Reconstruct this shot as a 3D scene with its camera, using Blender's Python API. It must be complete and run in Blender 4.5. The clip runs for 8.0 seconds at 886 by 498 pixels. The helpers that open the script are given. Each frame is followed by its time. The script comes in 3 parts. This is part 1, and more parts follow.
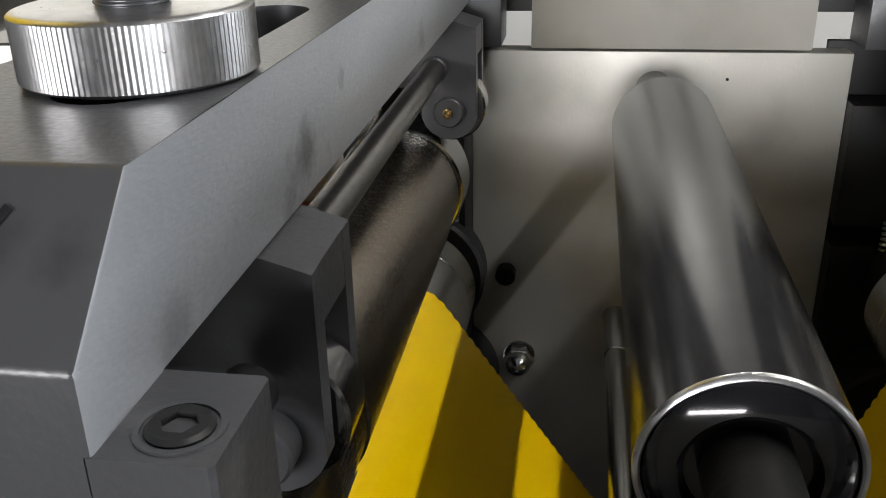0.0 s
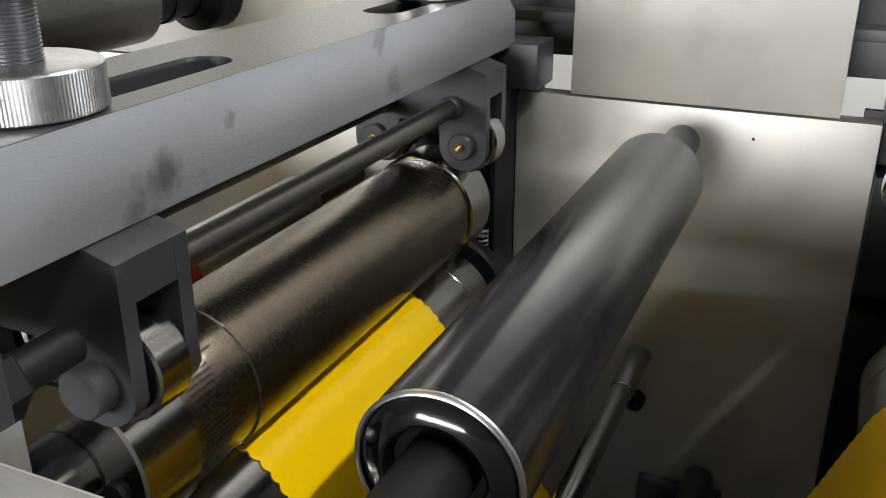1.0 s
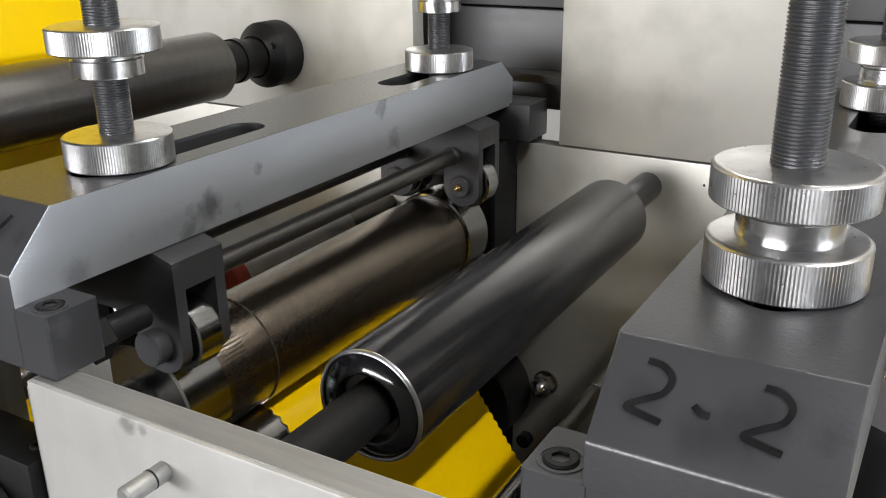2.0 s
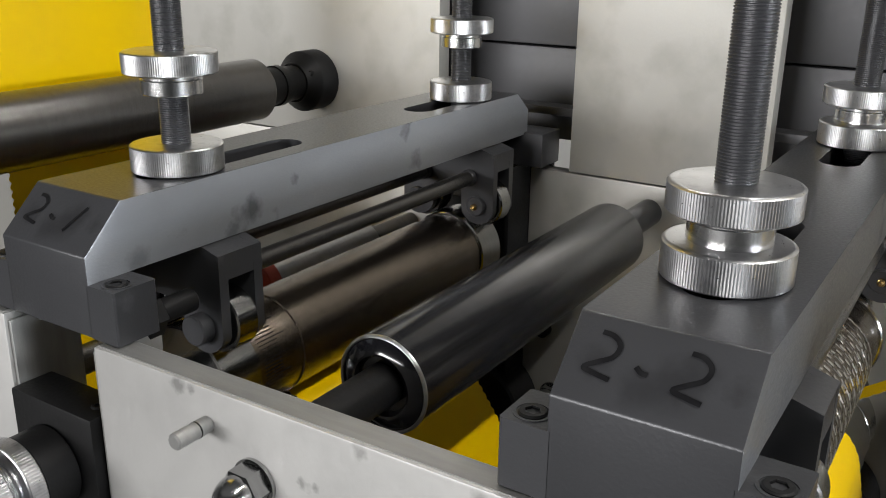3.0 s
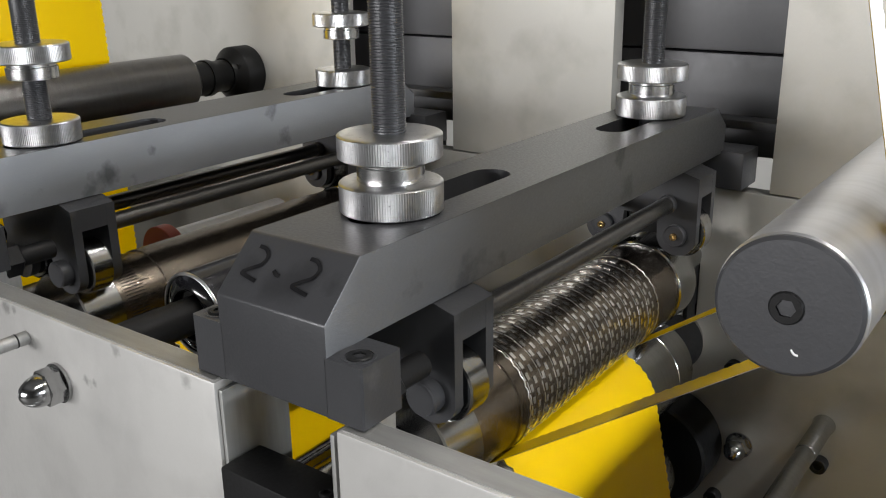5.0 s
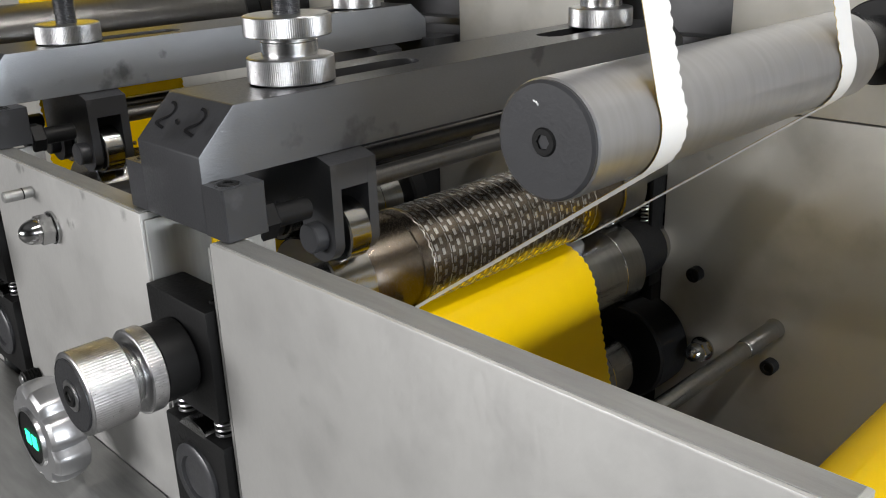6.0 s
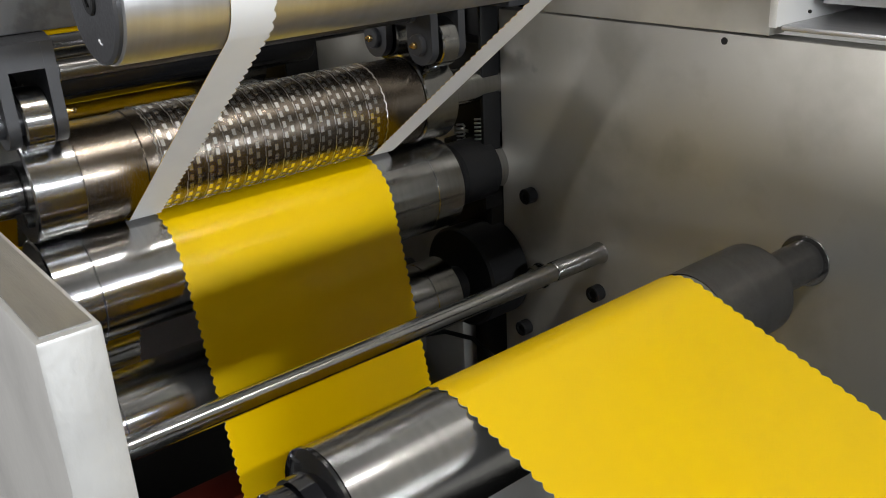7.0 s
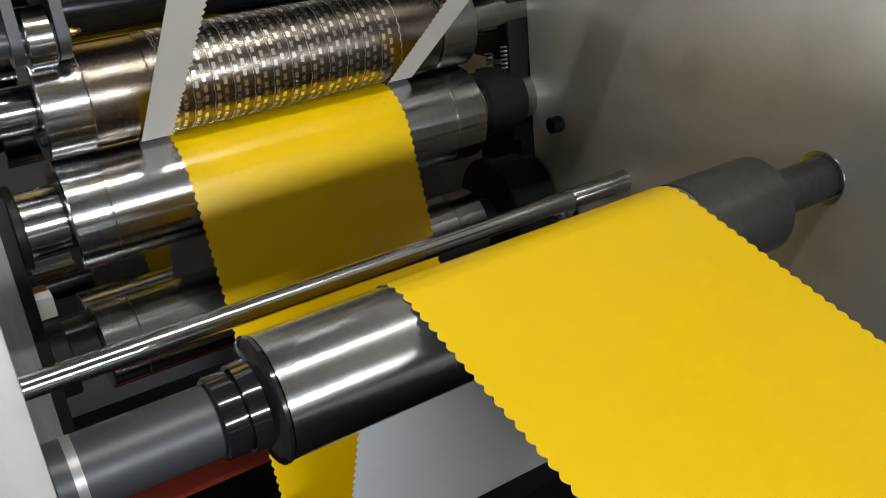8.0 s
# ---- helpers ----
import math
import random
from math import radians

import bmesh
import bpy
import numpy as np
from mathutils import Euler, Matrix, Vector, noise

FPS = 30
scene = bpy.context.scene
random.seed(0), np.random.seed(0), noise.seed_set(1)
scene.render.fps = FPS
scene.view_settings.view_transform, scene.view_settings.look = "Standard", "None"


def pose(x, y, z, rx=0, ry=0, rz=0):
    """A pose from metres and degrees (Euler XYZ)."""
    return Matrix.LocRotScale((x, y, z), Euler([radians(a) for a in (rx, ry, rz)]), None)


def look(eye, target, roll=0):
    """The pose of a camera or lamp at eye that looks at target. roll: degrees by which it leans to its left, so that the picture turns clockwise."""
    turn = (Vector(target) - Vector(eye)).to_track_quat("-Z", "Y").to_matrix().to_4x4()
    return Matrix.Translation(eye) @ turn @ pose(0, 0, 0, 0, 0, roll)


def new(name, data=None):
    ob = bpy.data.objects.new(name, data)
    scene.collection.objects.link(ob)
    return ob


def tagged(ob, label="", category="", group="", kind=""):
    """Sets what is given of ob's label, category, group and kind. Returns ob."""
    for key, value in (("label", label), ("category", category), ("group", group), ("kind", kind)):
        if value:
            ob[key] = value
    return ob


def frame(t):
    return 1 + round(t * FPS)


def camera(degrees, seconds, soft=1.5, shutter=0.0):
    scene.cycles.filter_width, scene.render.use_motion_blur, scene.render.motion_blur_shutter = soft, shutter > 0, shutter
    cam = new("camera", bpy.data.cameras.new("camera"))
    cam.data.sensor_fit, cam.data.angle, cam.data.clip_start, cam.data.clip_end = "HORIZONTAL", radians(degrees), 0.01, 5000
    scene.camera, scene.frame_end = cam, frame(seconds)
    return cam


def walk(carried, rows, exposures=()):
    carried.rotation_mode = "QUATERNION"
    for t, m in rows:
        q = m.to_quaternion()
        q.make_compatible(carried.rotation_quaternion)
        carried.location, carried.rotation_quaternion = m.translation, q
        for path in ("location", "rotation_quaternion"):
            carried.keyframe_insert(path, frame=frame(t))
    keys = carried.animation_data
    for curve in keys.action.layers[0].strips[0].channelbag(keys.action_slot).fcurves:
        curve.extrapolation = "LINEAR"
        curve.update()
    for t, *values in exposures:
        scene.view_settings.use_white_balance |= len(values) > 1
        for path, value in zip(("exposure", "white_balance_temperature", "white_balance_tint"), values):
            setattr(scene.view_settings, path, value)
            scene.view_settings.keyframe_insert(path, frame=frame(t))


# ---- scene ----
cam = camera(52.2, 8.0, soft=1.0, shutter=0.05)

PATH = [
    (0, (-0.188, -0.086, 0.0985), (-0.483, 1.723, -0.702), -1.3),
    (0.3, (-0.152, -0.084, 0.103), (-0.545, 1.702, -0.708), -1.5),
    (0.5, (-0.112, -0.091, 0.108), (-0.63, 1.674, -0.678), -1.3),
    (0.7, (-0.086, -0.088, 0.109), (-0.694, 1.657, -0.659), -0.2),
    (1, (-0.067, -0.098, 0.121), (-0.823, 1.587, -0.648), -0.1),
    (1.2, (-0.049, -0.115, 0.125), (-0.894, 1.547, -0.598), -1.3),
    (1.5, (-0.022, -0.149, 0.141), (-0.903, 1.497, -0.578), -0.6),
    (1.7, (0.005, -0.162, 0.151), (-0.905, 1.465, -0.572), -0.8),
    (2.8, (0.072, -0.214, 0.17), (-0.936, 1.39, -0.471), 0.7),
    (3, (0.075, -0.223, 0.169), (-0.937, 1.379, -0.471), 0.8),
    (3.5, (0.094, -0.23, 0.177), (-0.913, 1.371, -0.471), 0.5),
    (4, (0.106, -0.241, 0.179), (-0.888, 1.366, -0.477), 0.2),
    (4.5, (0.135, -0.232, 0.186), (-0.868, 1.368, -0.471), -0.1),
    (4.7, (0.179, -0.217, 0.181), (-0.855, 1.368, -0.466), -0.5),
    (5.8, (0.371, -0.208, 0.145), (-0.974, 1.107, -0.534), -1.6),
    (6, (0.395, -0.197, 0.141), (-0.95, 1.107, -0.559), -1.9),
    (6.2, (0.422, -0.173, 0.135), (-0.929, 1.109, -0.591), -2.3),
    (6.5, (0.467, -0.125, 0.122), (-0.887, 1.15, -0.613), -2.4),
    (7, (0.525, -0.038, 0.09), (-0.926, 1.106, -0.675), -3),
    (7.5, (0.554, -0.009, 0.079), (-1.001, 0.971, -0.709), -4.6),
    (8, (0.57, 0.008, 0.058), (-1.004, 0.936, -0.755), -5.8),
]
walk(cam, [(t, look(eye, target, roll)) for t, eye, target, roll in PATH],
     [(0, 0.45), (0.5, 0.62), (1.0, 0.74), (1.5, 0.7), (3, 0.03), (4.5, 0.03), (5.8, -0.1), (6.5, -0.18), (8, -0.2)])

# ---------------------------------------------------------------- light
world = bpy.data.worlds.new("hall_air")
scene.world = world
world.use_nodes = True
world.node_tree.nodes["Background"].inputs[0].default_value = (0.55, 0.6, 0.68, 1)
world.node_tree.nodes["Background"].inputs[1].default_value = 0.012


def area_lamp(name, eye, target, sx, sy, watts, colour):
    data = bpy.data.lights.new(name, "AREA")
    data.shape, data.size, data.size_y = "RECTANGLE", sx, sy
    data.energy, data.color = watts, colour
    ob = new(name, data)
    ob.matrix_world = look(eye, target)
    return ob


area_lamp("high_bay_tube", (1.5, 0.1, 2.4), (0.1, 0.1, -0.1), 1.9, 0.06, 62, (1.0, 0.97, 0.93))
area_lamp("south_window", (-1.3, -4.2, 0.5), (-0.1, 0.3, 0.05), 3.0, 0.8, 200, (0.99, 0.98, 0.98))
area_lamp("east_window", (4.2, 0.1, 0.42), (0.0, 0.2, -0.02), 2.2, 0.2, 135, (0.9, 0.95, 1.0))
# added fill lamp, no real fitting: brightens the white partition behind the plate gaps
area_lamp("rear_fill", (-0.2, 0.67, 1.0), (-0.2, 0.72, -0.3), 1.4, 0.08, 15, (1.0, 0.98, 0.95))


# ---------------------------------------------------------------- materials
def material(name, base, metal=0.0, rough=0.5, second=None, scale=40.0, bump=0.0, bump_scale=300.0, stretch=(1, 1, 1), fade=0.06,
             rough_var=0.12, mix=0.5, coat=0.0, wear=None, emit=0.0):
    """A surface with two scales of variation: broad stains and fine grain."""
    m = bpy.data.materials.new(name)
    m.use_nodes = True
    nt = m.node_tree
    n, l = nt.nodes, nt.links
    b = n["Principled BSDF"]
    b.inputs["Metallic"].default_value = metal
    b.inputs["Coat Weight"].default_value = coat
    b.inputs["Coat Roughness"].default_value = 0.15
    tc = n.new("ShaderNodeTexCoord")
    mp = n.new("ShaderNodeMapping")
    mp.inputs["Scale"].default_value = stretch
    l.new(tc.outputs["Object"], mp.inputs[0])
    broad, fine = n.new("ShaderNodeTexNoise"), n.new("ShaderNodeTexNoise")
    for t, s, d in ((broad, scale, 5), (fine, bump_scale, 3)):
        t.inputs["Scale"].default_value, t.inputs["Detail"].default_value = s, d
        l.new(mp.outputs[0], t.inputs["Vector"])
    ramp = n.new("ShaderNodeValToRGB")
    ramp.color_ramp.elements[0].position, ramp.color_ramp.elements[1].position = 0.35, 0.68
    s = second or tuple(c * 0.8 for c in base)
    ramp.color_ramp.elements[0].color = (*base, 1)
    ramp.color_ramp.elements[1].color = (*[a + (c - a) * mix for a, c in zip(base, s)], 1)
    l.new(broad.outputs["Fac"], ramp.inputs[0])
    colour = ramp.outputs[0]
    if wear:
        spots, pick, blend = n.new("ShaderNodeTexNoise"), n.new("ShaderNodeValToRGB"), n.new("ShaderNodeMix")
        spots.inputs["Scale"].default_value, spots.inputs["Detail"].default_value = wear[1], 8
        l.new(tc.outputs["Object"], spots.inputs["Vector"])
        pick.color_ramp.elements[0].position, pick.color_ramp.elements[1].position = wear[2], wear[2] + fade
        l.new(spots.outputs["Fac"], pick.inputs[0])
        blend.data_type = "RGBA"
        blend.inputs["B"].default_value = (*wear[0], 1)
        l.new(pick.outputs[0], blend.inputs["Factor"])
        l.new(colour, blend.inputs["A"])
        colour = blend.outputs["Result"]
    l.new(colour, b.inputs["Base Color"])
    rr = n.new("ShaderNodeMapRange")
    rr.inputs["To Min"].default_value, rr.inputs["To Max"].default_value = max(0.03, rough - rough_var), min(1, rough + rough_var)
    l.new(fine.outputs["Fac"], rr.inputs["Value"])
    l.new(rr.outputs[0], b.inputs["Roughness"])
    if bump:
        bp = n.new("ShaderNodeBump")
        bp.inputs["Strength"].default_value, bp.inputs["Distance"].default_value = bump, 0.0006
        l.new(fine.outputs["Fac"], bp.inputs["Height"])
        l.new(bp.outputs[0], b.inputs["Normal"])
    if emit:
        b.inputs["Emission Color"].default_value = (*base, 1)
        b.inputs["Emission Strength"].default_value = emit
    return m


PLATE = material("satin_plate", (0.52, 0.51, 0.475), 0.35, 0.4, (0.4, 0.39, 0.355), 7, 0.14, 600, (1, 1, 0.6), wear=((0.36, 0.35, 0.315), 20, 0.5), fade=0.28)
FRONT = material("satin_front_plate", (0.52, 0.515, 0.5), 0.35, 0.4, (0.41, 0.405, 0.395), 8, 0.14, 600, (1, 1, 0.45), wear=((0.4, 0.395, 0.385), 24, 0.48), fade=0.3)
EDGE = material("ground_edge", (0.36, 0.36, 0.35), 0.6, 0.38, (0.24, 0.24, 0.232), 30, 0.2, 400, (1, 8, 1))
OXIDE = material("black_oxide_steel", (0.06, 0.061, 0.066), 0.35, 0.36, (0.042, 0.043, 0.047), 14, 0.12, 700, wear=((0.085, 0.086, 0.092), 30, 0.66))
# second beam's sides: darker copy of the same steel, shade held in the base
GROUND_DIM = material("ground_steel_side", (0.16, 0.165, 0.175), 0.45, 0.42, (0.12, 0.124, 0.132), 10, 0.2, 420, (1, 1, 3), wear=((0.09, 0.093, 0.1), 26, 0.62))
BLACK = material("blackened_steel", (0.012, 0.012, 0.0125), 0.1, 0.46, (0.007, 0.007, 0.007), 25, 0.15, 500)
BLACK.node_tree.nodes["Principled BSDF"].inputs["Specular IOR Level"].default_value = 0.2
PITCH = material("black_enamel", (0.009, 0.009, 0.011), 0.0, 0.07, None, 20, 0.02, 200, rough_var=0.04, coat=0.5)
ZINC = material("zinc_plated", (0.6, 0.6, 0.61), 1.0, 0.3, (0.48, 0.48, 0.49), 90, 0.1, 700, rough_var=0.06, wear=((0.4, 0.4, 0.41), 150, 0.52), fade=0.2)
CHROME = material("polished_steel", (0.5, 0.5, 0.5), 1.0, 0.13, (0.4, 0.4, 0.4), 25, 0.07, 900, (1, 14, 1), 0.06)
DIE = material("bronze_grey_die", (0.235, 0.2, 0.165), 1.0, 0.25, (0.17, 0.145, 0.118), 18, 0.14, 700, (1, 10, 1), 0.06)
COLLAR = material("bright_turned_steel", (0.72, 0.72, 0.72), 1.0, 0.2, (0.62, 0.62, 0.62), 120, 0.06, 900, (1, 1, 8), rough_var=0.05)
TOOTH = material("polished_tooth", (0.85, 0.84, 0.82), 1.0, 0.26, None, 80, 0.0, 300, rough_var=0.03)
BLADE = material("bright_blade", (0.6, 0.59, 0.57), 1.0, 0.32, None, 80, 0.0, 300)
IDLER = material("dark_anodised_tube", (0.075, 0.075, 0.08), 0.85, 0.17, (0.05, 0.05, 0.055), 20, 0.05, 700, (1, 6, 1), 0.05)
TUBE = material("grey_anodised_tube", (0.54, 0.54, 0.555), 0.85, 0.35, (0.43, 0.43, 0.435), 20, 0.06, 800, (1, 12, 1), 0.07)
DARKTUBE = material("dark_turned_tube", (0.16, 0.155, 0.15), 0.9, 0.3, (0.12, 0.115, 0.11), 20, 0.06, 800, (1, 12, 1), 0.06)
YELLOW = material("yellow_label_film", (0.8, 0.53, 0.0), 0.0, 0.24, (0.775, 0.5, 0.0), 12, 0.03, 120, rough_var=0.05)
YELLOW.node_tree.nodes["Principled BSDF"].inputs["Specular IOR Level"].default_value = 0.42
PAPER = material("white_liner_paper", (0.85, 0.85, 0.855), 0.0, 0.6, (0.8, 0.8, 0.805), 60, 0.08, 900)
RED = material("red_oxide_paint", (0.42, 0.06, 0.035), 0.0, 0.4, (0.32, 0.04, 0.025), 20, 0.1, 300)
GREYTUBE = material("dull_grey_sleeve", (0.042, 0.045, 0.05), 0.1, 0.42, (0.032, 0.034, 0.038), 20, 0.1, 500, wear=((0.2, 0.2, 0.2), 90, 0.72))
BRASS = material("brass", (0.7, 0.48, 0.2), 1.0, 0.25, None, 60, 0.0, 300)
INK = material("marker_ink", (0.005, 0.005, 0.006), 0.0, 0.85, (0.014, 0.014, 0.015), 160, 0.0, 300, mix=0.9)
INK.node_tree.nodes["Principled BSDF"].inputs["Specular IOR Level"].default_value = 0.08
RECESS = material("dark_recess_panel", (0.1, 0.1, 0.105), 0.3, 0.5, (0.07, 0.07, 0.075), 8, 0.1, 200)
CONCRETE = material("hall_floor", (0.11, 0.11, 0.105), 0.0, 0.6, (0.08, 0.08, 0.076), 3, 0.2, 60)
WHITE = material("white_enamel", (0.78, 0.78, 0.77), 0.0, 0.35, (0.72, 0.72, 0.7), 10, 0.05, 200)
# darkened so the unseen hall sends little light back
WALLPAINT = material("hall_paint", (0.14, 0.14, 0.138), 0.0, 0.7, (0.11, 0.11, 0.108), 2, 0.1, 80)
GREEN = material("green_lamp", (0.03, 0.8, 0.35), 0.0, 0.3, None, 60, 0.0, 300, emit=2.5)
ORANGE = material("orange_label", (0.9, 0.22, 0.02), 0.0, 0.4, None, 60, 0.0, 300)


def stained(m, spots, colour):
    """Adds ragged smudges of a colour round given places (x, y, z, radius) of the object's own space."""
    nt = m.node_tree
    n, l = nt.nodes, nt.links
    b = n["Principled BSDF"]
    tc, noise, lift, shift = n.new("ShaderNodeTexCoord"), n.new("ShaderNodeTexNoise"), n.new("ShaderNodeVectorMath"), n.new("ShaderNodeVectorMath")
    noise.inputs["Scale"].default_value, noise.inputs["Detail"].default_value = 220, 5
    l.new(tc.outputs["Object"], noise.inputs["Vector"])
    lift.operation = "MULTIPLY_ADD"
    l.new(noise.outputs["Color"], lift.inputs[0])
    lift.inputs[1].default_value, lift.inputs[2].default_value = (0.008, 0.008, 0.008), (-0.004, -0.004, -0.004)
    l.new(tc.outputs["Object"], shift.inputs[0])
    l.new(lift.outputs[0], shift.inputs[1])
    for x, y, z, r, full in spots:
        far, fall, blend = n.new("ShaderNodeVectorMath"), n.new("ShaderNodeMapRange"), n.new("ShaderNodeMix")
        far.operation = "DISTANCE"
        l.new(shift.outputs[0], far.inputs[0])
        far.inputs[1].default_value = (x, y, z)
        fall.inputs["From Min"].default_value, fall.inputs["From Max"].default_value = r, r * 0.3
        fall.inputs["To Max"].default_value = full
        l.new(far.outputs["Value"], fall.inputs["Value"])
        blend.data_type = "RGBA"
        source = b.inputs["Base Color"].links[0].from_socket
        l.new(fall.outputs[0], blend.inputs["Factor"])
        l.new(source, blend.inputs["A"])
        blend.inputs["B"].default_value = (*colour, 1)
        l.new(blend.outputs["Result"], b.inputs["Base Color"])
    return m


stained(PLATE, ((0.036, -0.008, 0.413, 0.007, 0.4), (0.05, -0.008, 0.405, 0.004, 0.3)), (0.2, 0.195, 0.18))
stained(FRONT, ((-0.193, -0.0075, 0.4465, 0.005, 0.7), (-0.186, -0.0075, 0.4475, 0.003, 0.6), (-0.127, -0.0075, 0.424, 0.0035, 0.6), (-0.122, -0.0075, 0.4245, 0.0025, 0.6),
                (-0.1, -0.0075, 0.447, 0.004, 0.5), (-0.05, -0.0075, 0.446, 0.005, 0.5), (0.095, -0.0075, 0.41, 0.006, 0.14), (0.1, -0.0075, 0.392, 0.005, 0.14),
                (0.12, -0.0075, 0.385, 0.008, 0.12)), (0.16, 0.158, 0.15))
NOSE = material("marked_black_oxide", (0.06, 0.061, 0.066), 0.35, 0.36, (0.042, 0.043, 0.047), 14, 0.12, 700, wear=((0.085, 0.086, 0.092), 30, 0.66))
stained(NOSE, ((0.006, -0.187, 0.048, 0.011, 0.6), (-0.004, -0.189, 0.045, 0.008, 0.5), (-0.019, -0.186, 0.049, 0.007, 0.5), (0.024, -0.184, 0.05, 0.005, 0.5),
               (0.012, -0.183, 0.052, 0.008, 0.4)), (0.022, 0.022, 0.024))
# first beam's sides: same steel with smudges, base lightened to carry sheen and light
SMUDGED_LIT = material("lit_smudged_steel_side", (0.33, 0.345, 0.37), 0.45, 0.4, (0.22, 0.232, 0.252), 10, 0.2, 420, (1, 1, 3), wear=((0.17, 0.178, 0.192), 26, 0.64))
stained(SMUDGED_LIT, ((0.0295, -0.094, 0.037, 0.009, 0.75), (0.0295, -0.168, 0.03, 0.008, 0.4), (0.0295, -0.06, 0.046, 0.004, 0.5)), (0.07, 0.072, 0.078))


# ---------------------------------------------------------------- building helpers
def thing(name, at, label, category, group="", kind=""):
    e = new(name)
    e.empty_display_size = 0.02
    e.location = at
    return tagged(e, label, category, group, kind)


def root_place(o):
    p = Vector((0, 0, 0))
    while o:
        p += o.location
        o = o.parent
    return p


def part(name, bm, mat, parent=None, label="", smooth=35):
    """Links a bmesh, drawn in world places, as one mesh under its thing."""
    me = bpy.data.meshes.new(name)
    if parent:
        bmesh.ops.translate(bm, verts=bm.verts, vec=-root_place(parent))
    bm.normal_update()
    bm.to_mesh(me)
    bm.free()
    me.materials.append(mat)
    if smooth:
        me.shade_smooth()
        me.set_sharp_from_angle(angle=radians(smooth))
    ob = new(name, me)
    if parent:
        ob.parent = parent
    if label:
        ob["label"] = label
    return ob


def setting(name, bm, mat, label, category):
    return tagged(part(name, bm, mat), label, category, kind="structure")


def box(x0, x1, y0, y1, z0, z1, bevel=0.001, bm=None):
    bm = bm or bmesh.new()
    v = [bm.verts.new((x, y, z)) for x in (x0, x1) for y in (y0, y1) for z in (z0, z1)]
    fs = [bm.faces.new([v[i] for i in q]) for q in ((0, 1, 3, 2), (4, 6, 7, 5), (0, 4, 5, 1), (2, 3, 7, 6), (0, 2, 6, 4), (1, 5, 7, 3))]
    if bevel:
        es = list({e for f in fs for e in f.edges})
        bmesh.ops.bevel(bm, geom=es, offset=bevel, segments=2, profile=0.6, affect="EDGES")
    return bm


def prism(points, axis, a, b, bevel=0.0, bm=None):
    """A flat outline, pushed from a to b along an axis. Points: (x, z) for y, (y, z) for x, (x, y) for z."""
    bm = bm or bmesh.new()

    def at(p, d):
        return {"y": (p[0], d, p[1]), "x": (d, p[0], p[1]), "z": (p[0], p[1], d)}[axis]
    lo, hi = [bm.verts.new(at(p, a)) for p in points], [bm.verts.new(at(p, b)) for p in points]
    n = len(points)
    fs = [bm.faces.new(lo), bm.faces.new(hi[::-1])]
    fs += [bm.faces.new((lo[i], hi[i], hi[(i + 1) % n], lo[(i + 1) % n])) for i in range(n)]
    bmesh.ops.recalc_face_normals(bm, faces=fs)
    if bevel:
        bmesh.ops.bevel(bm, geom=list({e for f in fs for e in f.edges}), offset=bevel, segments=2, profile=0.6, affect="EDGES")
    return bm


def lathe(profile, centre, axis="y", seg=48, bm=None, closed=True):
    """Turns (place along the axis, radius) rows round an axis through centre: (x, z) for y, (x, y) for z, (y, z) for x."""
    bm = bm or bmesh.new()
    rings = []
    for d, r in profile:
        ring = []
        for i in range(seg):
            a = 2 * math.pi * i / seg
            u, v = centre[0] + r * math.cos(a), centre[1] + r * math.sin(a)
            ring.append(bm.verts.new({"y": (u, d, v), "z": (u, v, d), "x": (d, u, v)}[axis]))
        rings.append(ring)
    fs = []
    for p, q in zip(rings, rings[1:]):
        fs += [bm.faces.new((p[i], p[(i + 1) % seg], q[(i + 1) % seg], q[i])) for i in range(seg)]
    if closed == "last":
        fs.append(bm.faces.new(rings[-1]))
    elif closed:
        fs += [bm.faces.new(rings[0][::-1]), bm.faces.new(rings[-1])]
    bmesh.ops.recalc_face_normals(bm, faces=fs)
    return bm


def rod(a, b, r, centre, axis="y", seg=40, chamfer=0.0008, bm=None):
    c = min(chamfer, r * 0.4)
    return lathe([(a, r - c), (a + c, r), (b - c, r), (b, r - c)], centre, axis, seg, bm)


def knurled(a, b, r, centre, axis="z", teeth=130, depth=0.00022, bm=None):
    """A disc with straight knurling and plain rounded rims."""
    bm = bm or bmesh.new()
    seg = teeth * 2
    c = 0.0009
    rings = []
    for d, rr, k in ((a, r - 2 * c, 0), (a + c * 0.4, r - c * 0.7, 0), (a + c, r, 1), (b - c, r, 1), (b - c * 0.4, r - c * 0.7, 0), (b, r - 2 * c, 0)):
        ring = []
        for i in range(seg):
            t = 2 * math.pi * i / seg
            q = rr - (depth if k and i % 2 else 0)
            u, v = centre[0] + q * math.cos(t), centre[1] + q * math.sin(t)
            ring.append(bm.verts.new({"y": (u, d, v), "z": (u, v, d)}[axis]))
        rings.append(ring)
    fs = []
    for p, q in zip(rings, rings[1:]):
        fs += [bm.faces.new((p[i], p[(i + 1) % seg], q[(i + 1) % seg], q[i])) for i in range(seg)]
    fs += [bm.faces.new(rings[0][::-1]), bm.faces.new(rings[-1])]
    bmesh.ops.recalc_face_normals(bm, faces=fs)
    return bm


def threaded(a, b, r, centre, axis="z", pitch=0.0022, seg=28):
    prof, d = [(a, r - 0.0008)], a
    while d < b - pitch:
        prof += [(d + pitch * 0.25, r), (d + pitch * 0.5, r), (d + pitch * 0.8, r - pitch * 0.42), (d + pitch, r - pitch * 0.42)]
        d += pitch
    prof.append((b, r - 0.0012))
    return lathe(prof, centre, axis, seg)


